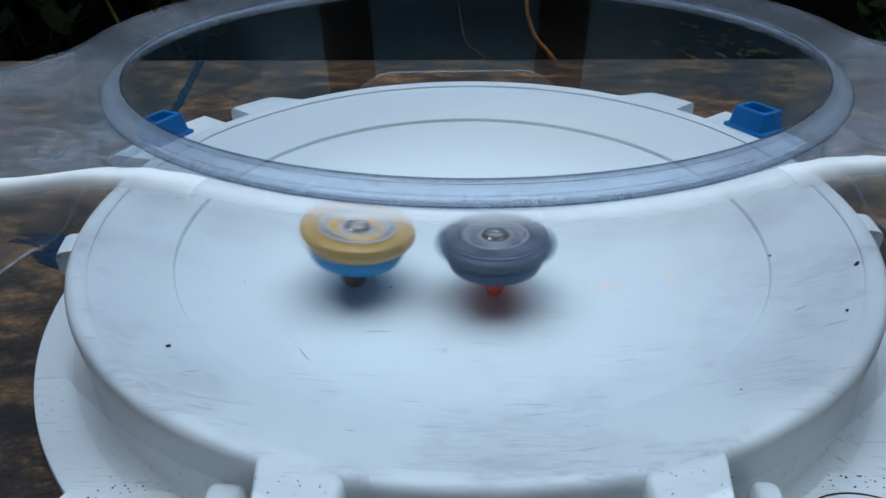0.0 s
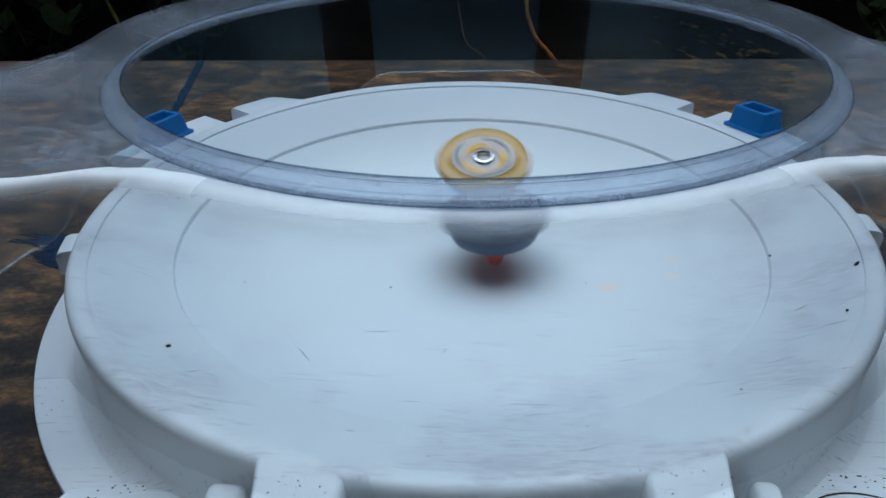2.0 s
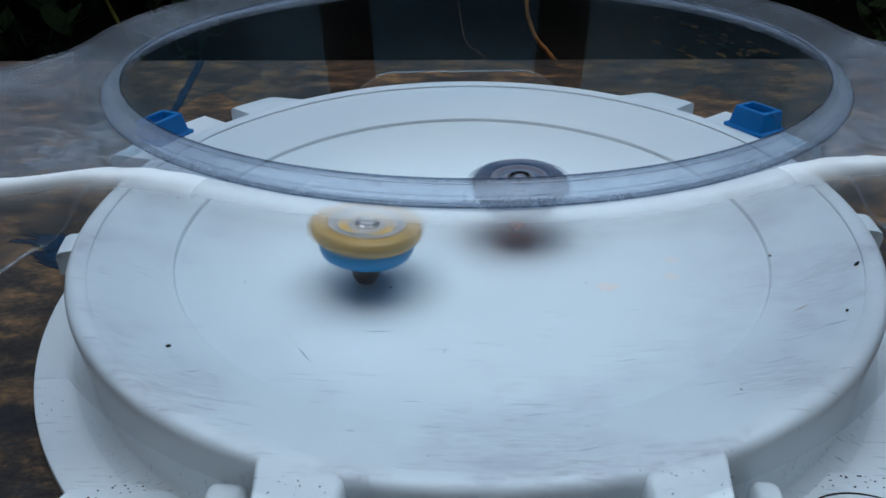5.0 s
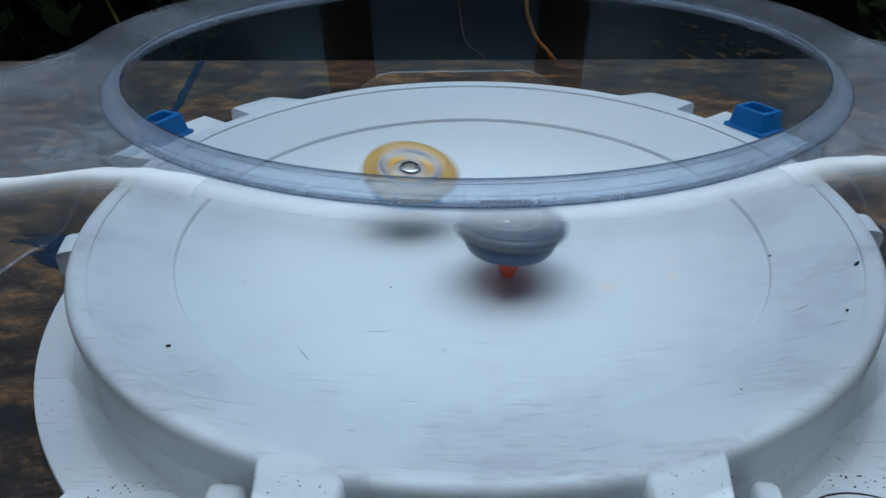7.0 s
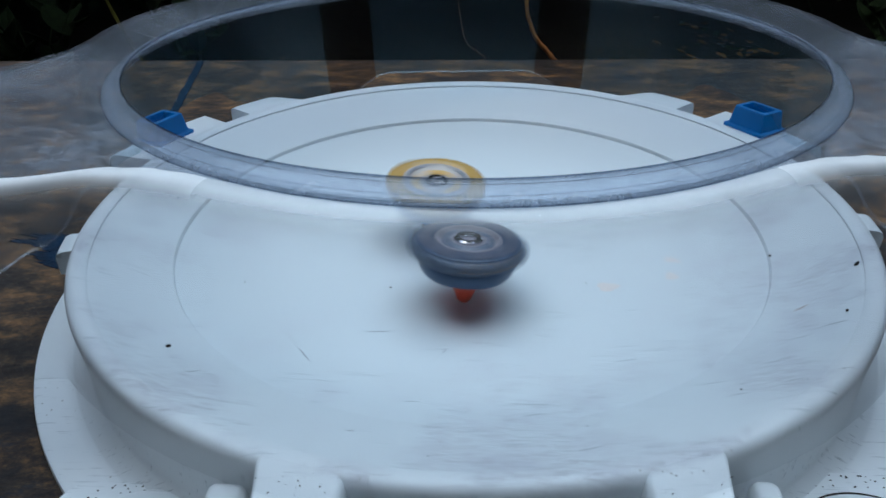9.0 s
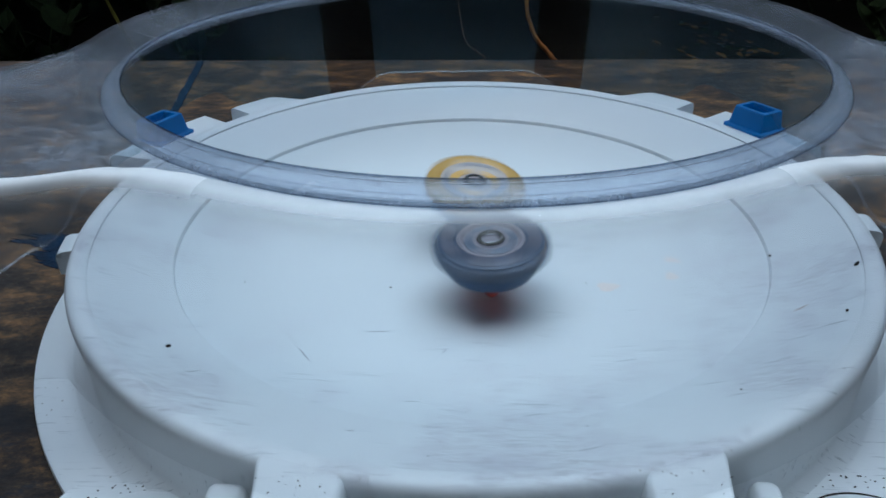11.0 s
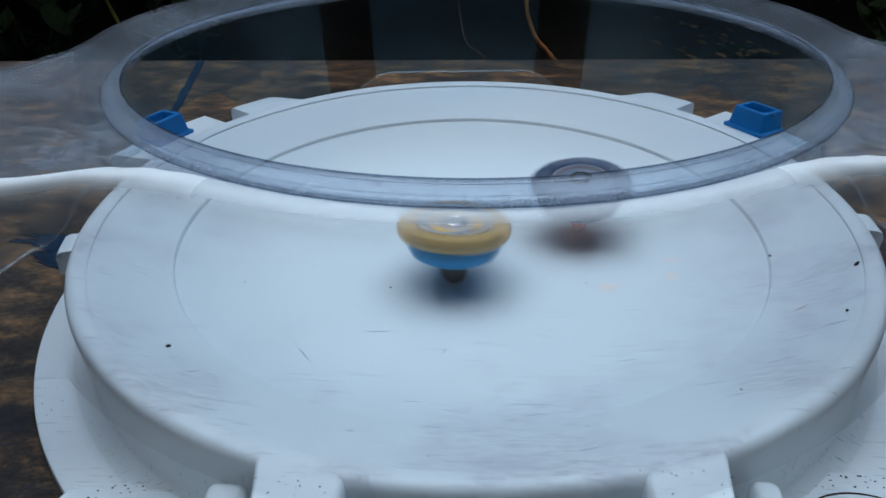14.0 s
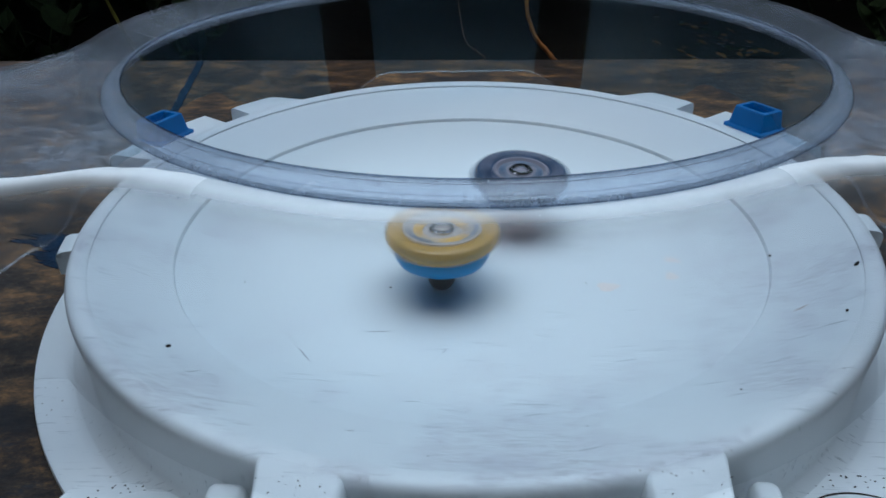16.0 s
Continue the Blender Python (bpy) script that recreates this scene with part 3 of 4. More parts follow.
def build_lid(stadium_top=42.3):
    lid = tagged(empty("clear_cover", pose(0, 0, 0, 0, 0, LID_TURN)), "clear scratched plastic cover with a large round opening over the stadium", "cover")
    n = 360
    th = 1.5
    angles = [360.0 * i / n for i in range(n)]

    def ring(fn):
        pts = []
        for a in angles:
            r, z = fn(a)
            q = radians(a - 90)
            pts.append((r * math.cos(q) * MM, r * math.sin(q) * MM, z * MM))
        return pts
    top = 107.0
    steep = 66

    def bend(a):
        """The upper edge is rounded more on the near side."""
        a = abs((a + 180) % 360 - 180)
        s = min(max((a - 72) / 16, 0), 1)
        return 11.0 - 7.0 * s * s * (3 - 2 * s)
    rows = [lambda a: (138.5, top), lambda a: (max(lid_plan(a) - 1.0, 139.0), top)]
    for k in range(1, 10):
        q = radians(steep * k / 9)
        rows.append(lambda a, q=q: (max(lid_plan(a), 139.6) + bend(a) * math.sin(q) * 0.8, top - bend(a) * (1 - math.cos(q))))

    def wall(s):
        def fn(a):
            r0, z0 = max(lid_plan(a), 139.6) + bend(a) * math.sin(radians(steep)) * 0.8, top - bend(a) * (1 - math.cos(radians(steep)))
            r1, z1 = lid_foot(a)
            return r0 + (r1 - r0) * s + 1.5 * math.sin(math.pi * s), z0 + (z1 - z0) * s
        return fn
    rows += [wall(s) for s in (0.15, 0.35, 0.55, 0.75, 0.92, 1.0)]
    outside = [ring(fn) for fn in rows]
    inside = []
    for k, fn in enumerate(rows):
        inside.append(ring(lambda a, fn=fn, k=k: (fn(a)[0] - (0 if k == 0 else th), fn(a)[1] - (th if k < 6 else 0.8))))
    bm = loft(outside + inside[::-1], loop=True)
    bm.faces.ensure_lookup_table()
    last = len(bm.faces) // n
    for k in (0, last - 2, last - 1):
        for i in range(n):
            bm.faces[k * n + i].material_index = 1
    # far wall and its corner facets carry the painted teal and dark reflections
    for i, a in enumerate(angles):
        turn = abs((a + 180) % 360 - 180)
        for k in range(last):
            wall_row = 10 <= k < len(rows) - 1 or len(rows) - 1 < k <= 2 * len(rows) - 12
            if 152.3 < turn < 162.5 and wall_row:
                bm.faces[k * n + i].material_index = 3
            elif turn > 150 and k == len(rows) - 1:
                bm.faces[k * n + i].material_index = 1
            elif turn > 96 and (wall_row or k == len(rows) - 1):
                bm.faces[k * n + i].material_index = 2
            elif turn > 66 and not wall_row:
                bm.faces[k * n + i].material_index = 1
            # near middle of the edge: the fainter painted reflection
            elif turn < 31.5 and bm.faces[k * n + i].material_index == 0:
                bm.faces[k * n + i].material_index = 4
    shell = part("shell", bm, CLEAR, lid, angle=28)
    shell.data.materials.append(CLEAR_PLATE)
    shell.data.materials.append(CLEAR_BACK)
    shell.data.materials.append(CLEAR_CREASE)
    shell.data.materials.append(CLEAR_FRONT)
    # moulded ring round the opening
    collar = [(134.4, 110.8), (134.5, 111.3), (135.3, 111.6), (135.9, 111.0), (137.4, 110.4), (139.2, 109.5), (140.4, 109.0), (141.1, 108.4), (141.6, 107.2), (140.2, 107.15), (138.9, 107.6), (136.6, 108.9), (134.9, 110.0)]
    part("collar", lathe(collar, 240, loop=True), CLEAR_RING, lid, "thicker clear ring round the opening", 38)
    # added beads whose tint draws the dark edge lines
    for r, z, w in ((134.4, 111.45, 0.26), (136.3, 110.95, 0.06), (139.6, 109.5, 0.05), (141.5, 107.5, 0.10)):
        bead = [(r + w * math.cos(k * math.pi / 4), z + w * math.sin(k * math.pi / 4)) for k in range(8)]
        part("edge_bead", lathe(bead, 240, loop=True), CLEAR_EDGE, lid, "edge line tinted dark for its edge-on look", 60)
    return lid


# ---- spinning tops ----
def lobes(count, depth, skew=0.0):
    return lambda a, k: 1.0 + depth * math.cos(count * a + skew * k)


def build_gold_top():
    top = tagged(empty("spinning_top"), "spinning amber and pearl battle top with a bright blue disc", "spinning top", group="battling tops")
    layer = [(15.9, 28.8), (17.8, 30.0), (20.8, 30.2), (22.9, 29.4), (24.0, 27.6), (24.0, 25.6), (22.8, 23.6), (20.2, 22.4), (15.9, 22.4)]
    part("outer_layer", lathe(layer, 96, lobes(3, 0.045), loop=True), AMBER, top, "amber translucent outer ring")
    part("inner_layer", lathe([(5.2, 28.4), (7.4, 28.0), (9.4, 27.4), (11.6, 28.2), (13.8, 29.5), (16.2, 29.6), (17.0, 27.2), (16.4, 23.5), (5.2, 23.5)], 96, lobes(6, 0.008), loop=True), PEARL, top, "pearly beige swirled inner ring")
    for k in range(3):
        part("blade", sector(8.2, 12.4, k * 120 + 10, k * 120 + 62, 26.4, 28.5, 12, 0.6), YELLOW, top, "yellow raised blade")
        part("blade", sector(13.2, 15.2, k * 120 + 75, k * 120 + 112, 28.0, 29.9, 12, 0.5), SLATE, top, "dark recessed blade")
    bolt = part("core_bolt", lathe([(3.2, 27.9), (3.4, 29.3), (3.9, 29.8), (4.8, 29.7), (5.4, 29.1), (5.6, 27.0), (3.2, 27.0)], 48, loop=True), STEEL, top, "polished metal bolt ring")
    part("core_cap", lathe([(0.2, 28.4), (1.8, 28.2), (3.3, 27.7), (3.3, 27), (0.2, 27)], 32), PEARL, bolt, "pearly cap inside the bolt ring")
    part("forge_disc", lathe([(15, 22.6), (19.4, 22.4), (20.1, 21.0), (19.9, 18.2), (18.6, 15.6), (15.2, 13.6), (9, 12.6), (4, 12.6), (4, 22.6)], 96, lobes(8, 0.02), loop=True), BLUE_DISC, top, "bright blue disc")
    part("driver", lathe([(0.2, 13.6), (6.2, 13.6), (6.6, 12.4), (6.5, 8.4), (5.8, 4.6), (4.4, 2.0), (3.0, 0.9), (1.4, 0.2), (0.2, 0.05)], 48), BROWN, top, "dark brown driver tip")
    return top


def build_grey_top():
    top = tagged(empty("spinning_top"), "spinning smoky blue battle top with a red driver tip", "spinning top", group="battling tops")
    part("outer_layer", lathe([(16.0, 27.6), (19.2, 28.6), (21.8, 28.6), (23.6, 27.4), (24.0, 25.6), (23.4, 23.8), (21.8, 22.9), (16.0, 22.6)], 96, lobes(4, 0.06, 0.2), loop=True), SMOKE, top, "smoky translucent outer ring")
    part("inner_layer", lathe([(5.2, 28.4), (7.2, 28.7), (9.0, 27.6), (11.2, 27.9), (12.4, 29.3), (13.6, 29.2), (14.2, 27.6), (14.0, 22.6), (5.2, 22.6)], 96, lobes(4, 0.01), loop=True), GREY_LILAC, top, "grey lilac inner ring")
    for k in range(4):
        part("blade", sector(13.8, 21.6, k * 90 + 8, k * 90 + 76, 22.8, 29.2, 14, 1.6), NAVY, top, "navy blade")
        part("blade", sector(15.0, 20.2, k * 90 + 24, k * 90 + 46, 28.4, 29.9, 8, 0.7), GREY_LILAC, top, "grey raised blade tip")
        part("blade", sector(19.4, 22.9, k * 90 + 50, k * 90 + 84, 23.4, 27.9, 8, 1.4), SLATE, top, "slate outer blade")
        part("blade", sector(7.4, 10.8, k * 90 + 30, k * 90 + 70, 26.8, 28.7, 10, 0.6), SLATE, top, "dark raised blade")
    part("sticker", sector(19.0, 22.3, 20, 36, 24.0, 28.0, 6, 1.0), TAN, top, "tan sticker")
    bolt = part("core_bolt", lathe([(3.4, 28.0), (3.6, 29.4), (4.1, 30.0), (5.1, 29.9), (5.8, 29.2), (6.0, 27.0), (3.4, 27.0)], 48, loop=True), STEEL, top, "polished metal bolt ring")
    part("core_cap", lathe([(0.2, 28.8), (2.0, 28.6), (3.5, 28.0), (3.5, 27), (0.2, 27)], 32), GREY_LILAC, bolt, "grey cap inside the bolt ring")
    part("forge_disc", lathe([(14, 22.4), (18.2, 22.2), (19.2, 21.2), (19.5, 19.8), (19.2, 17.2), (18.0, 15.4), (14.5, 14.5), (9, 13.8), (4, 13.6), (4, 22.4)], 96, lobes(6, 0.03), loop=True), DEEP_BLUE, top, "deep blue disc")
    part("driver", lathe([(0.2, 14.2), (11.6, 14.3), (11.0, 12.4), (7.6, 10.0), (5.0, 7.0), (3.8, 4.0), (3.0, 1.8), (1.8, 0.5), (0.2, 0.05)], 48), RED, top, "red orange driver tip")
    return top


SCUFF = plastic("grey_scuff", (0.30, 0.33, 0.36), 0.5)
RUST_SCUFF = plastic("rusty_scuff", (0.45, 0.36, 0.32), 0.5)


def surface_height(r):
    return bowl_height(r) if r < 134 else min(slope_height(r), 41.9)


def build_scuff(stadium, a, b, width, mat=None):
    """A shallow scratch with a raised burr, following the bowl from a to b."""
    a, b = Vector(a), Vector(b)
    side = Vector((-(b - a).y, (b - a).x)).normalized()
    rings = []
    for i in range(9):
        s = i / 8
        c = a + (b - a) * s + side * math.sin(s * 7 + a.x) * 0.12
        w = width * (0.15 + math.sin(math.pi * s))
        ring = []
        for k, h in ((-1, -0.05), (-0.5, 0.07), (0.5, 0.07), (1, -0.05)):
            p = c + side * w * k
            ring.append((p.x * MM, p.y * MM, (surface_height(p.length) + h) * MM))
        rings.append(ring)
    part("scuff", capped(rings), mat or SCUFF, stadium, "thin grey scuff mark")


def build_glint(stadium, x, y, length, width, turn, seed):
    """A thin pale patch on the bowl that paints in a warm reflection."""
    rnd = random.Random(seed)
    low, high = [], []
    for k in range(36):
        a = 2 * math.pi * k / 36
        q = 1 + 0.16 * math.sin(3 * a + seed) + rnd.uniform(-0.12, 0.12)
        u, v = length * q * math.cos(a), width * q * math.sin(a)
        px, py = x + u * math.cos(turn) - v * math.sin(turn), y + u * math.sin(turn) + v * math.cos(turn)
        z = surface_height(math.hypot(px, py))
        low.append((px * MM, py * MM, (z - 0.05) * MM))
        high.append((px * MM, py * MM, (z + 0.06) * MM))
    part("glint", capped([low, high]), GLINT, stadium, "pale peach patch painted in for a warm reflection")


# Places of the painted reflections on the bowl.
GLINTS = ((60.3, -44.9, 4.6, 3.4, 0.0, 1), (91.9, -25.6, 3.6, 1.8, -0.5, 2), (88.5, -38.9, 2.6, 2.8, 0.0, 3))
GLINT = plastic("pale_glint", (0.80, 0.74, 0.71), 0.4)


# ---- small things ----
def build_crumb(x, y, size, stretch, turn, seed, foot=None):
    """A crumb of dirt that lies on the bowl."""
    r = math.hypot(x, y)
    z = surface_height(r)
    if foot is not None:
        r, z = 0.0, foot
    slope = 3 * 9.2 * r ** 2 / 134 ** 3 if r < 134 else 0.33 + 0.0052 * (r - 135.2)
    rnd = random.Random(seed)
    bm = bmesh.new()
    bmesh.ops.create_icosphere(bm, subdivisions=1, radius=1)
    for v in bm.verts:
        v.co *= rnd.uniform(0.7, 1.25)
        v.co = Vector((v.co.x * size * stretch, v.co.y * size, v.co.z * size * 0.5)) * MM
    ob = finish("crumb", bm, SOOT)
    a = math.atan2(y, x)
    tilt = Matrix.Rotation(a, 4, "Z") @ Matrix.Rotation(-math.atan(slope), 4, "Y") @ Matrix.Rotation(-a, 4, "Z")
    ob.matrix_basis = Matrix.Translation((x * MM, y * MM, (z + size * 0.3) * MM)) @ tilt @ pose(0, 0, 0, 0, 0, turn)
    where = "bowl" if foot is None else "stadium foot" if foot < 20 else "stadium rim"
    return tagged(ob, "tiny black crumb of dirt on the white " + where, "crumb", group="crumbs of dirt")


build_ground()
build_hedge()
build_blocking_canopy()
build_blockers()
build_table()
stadium = build_stadium()
for a, b, w in (((31.2, -149.4), (37.8, -147.5), 0.22), ((17.4, -127.3), (25.3, -125.3), 0.2), ((-40.8, -78.5), (-29.9, -78.1), 0.22), ((-63.1, -91.2), (-55.9, -100.0), 0.3),
                ((-92.3, -118.3), (-88.8, -116.3), 0.35), ((123.6, -92.7), (131.7, -92.3), 0.25), ((53.3, -96.8), (61.1, -95.8), 0.2), ((-20.5, -120.1), (-15.5, -119.8), 0.2),
                ((-7.6, -87.9), (-9.1, -91.6), 0.22), ((14.8, -120.2), (29.4, -121.1), 0.16), ((-36.1, -140.5), (-33.1, -140.3), 0.25)):
    build_scuff(stadium, a, b, w)
build_scuff(stadium, (121.0, -78.4), (127.2, -75.8), 0.45, RUST_SCUFF)
for x, y, length, width, turn, seed in GLINTS:
    build_glint(stadium, x, y, length, width, turn, seed)
build_clip(29.5, 194)
build_clip(156.0, 197)
build_lid()
gold = build_gold_top()
grey = build_grey_top()
for i, (x, y, size, stretch, turn) in enumerate((
        (-103.9, -104.7, 0.85, 1.3, 60), (151.6, -57.5, 0.9, 2.0, 40), (134.5, -86.6, 0.6, 1.8, 60), (-33.2, -45.7, 0.5, 1.4, 0), (-95.5, -48.7, 0.45, 1, 0),
        (130.2, -34.2, 0.6, 1, 20), (42.7, -157.7, 0.45, 1.7, 70), (-82.0, -57.4, 0.35, 1, 0), (51.5, -41.2, 0.45, 1, 0), (99.9, -77.5, 0.35, 1, 0), (86.0, -122.4, 0.4, 1.4, 30),
        (-145.1, 9.6, 0.5, 1, 0), (116.9, 31.0, 0.6, 1, 0), (99.8, 3.8, 0.5, 1, 0), (130.0, -111.2, 0.3, 1, 0), (104.8, -123.2, 0.3, 1, 0), (-10.6, -152.3, 0.3, 1, 0), (36.6, -135.6, 0.3, 1, 0))):
    build_crumb(x, y, size, stretch, turn, i)
build_stalk([(0.135, 0.47, -0.765), (0.128, 0.455, -0.25), (0.115, 0.45, -0.06), (0.0975, 0.45, -0.026), (0.0882, 0.45, -0.0129), (0.0737, 0.45, 0.0024), (0.0653, 0.45, 0.0203), (0.0604, 0.45, 0.0434), (0.062, 0.46, 0.12), (0.075, 0.47, 0.22)], 0.0034, STALK, "bent orange dry plant stalk behind the table")
build_stalk([(0.06, 0.50, -0.765), (0.05, 0.47, -0.2), (0.022, 0.45, -0.035), (0.0093, 0.45, -0.0108), (-0.0064, 0.45, 0.0088), (-0.02, 0.47, 0.1)], 0.0012, BROWN_STALK, "thin brown plant stalk behind the table")
build_stalk([(-0.72, 1.2, -0.765), (-0.74, 1.2, -0.3), (-0.79, 1.2, -0.12), (-0.83, 1.2, 0.02)], 0.006, GREEN_STALK, "yellow green plant stalk in the shade")
build_leaves()
build_plant(-1.75, 2.3, 0.5, 0.28, 1)
build_plant(-1.35, 2.9, 0.45, 0.26, 40)
build_plant(1.9, 2.6, 0.4, 0.25, 80)
rnd = random.Random(21)
for i in range(54):
    left = i < 22
    x = -98 - abs(rnd.gauss(0, 11)) if left else rnd.uniform(100, 140)
    build_crumb(x, (-142.5 if left else -132.5) - abs(rnd.gauss(0, 3.0)), rnd.uniform(0.12, 0.32) * (1.6 if left and i < 6 else 1), rnd.uniform(1, 2.2), rnd.uniform(-30, 40), 50 + i, 7.0)


for i in range(34):
    x, y = (rnd.uniform(-54, -33), -165 - 9 * rnd.random() ** 1.5) if i % 2 else (rnd.uniform(48, 68), -161 - 10 * rnd.random() ** 1.5)
    build_crumb(x, y, rnd.uniform(0.10, 0.24), rnd.uniform(1, 1.8), rnd.uniform(-30, 40), 120 + i, 42.25)
for i in range(40):
    a, r = radians(rnd.uniform(200, 345)), rnd.uniform(95, 160)
    build_crumb(r * math.cos(a), r * math.sin(a), rnd.uniform(0.10, 0.20), rnd.uniform(1, 2), rnd.uniform(0, 180), 160 + i)


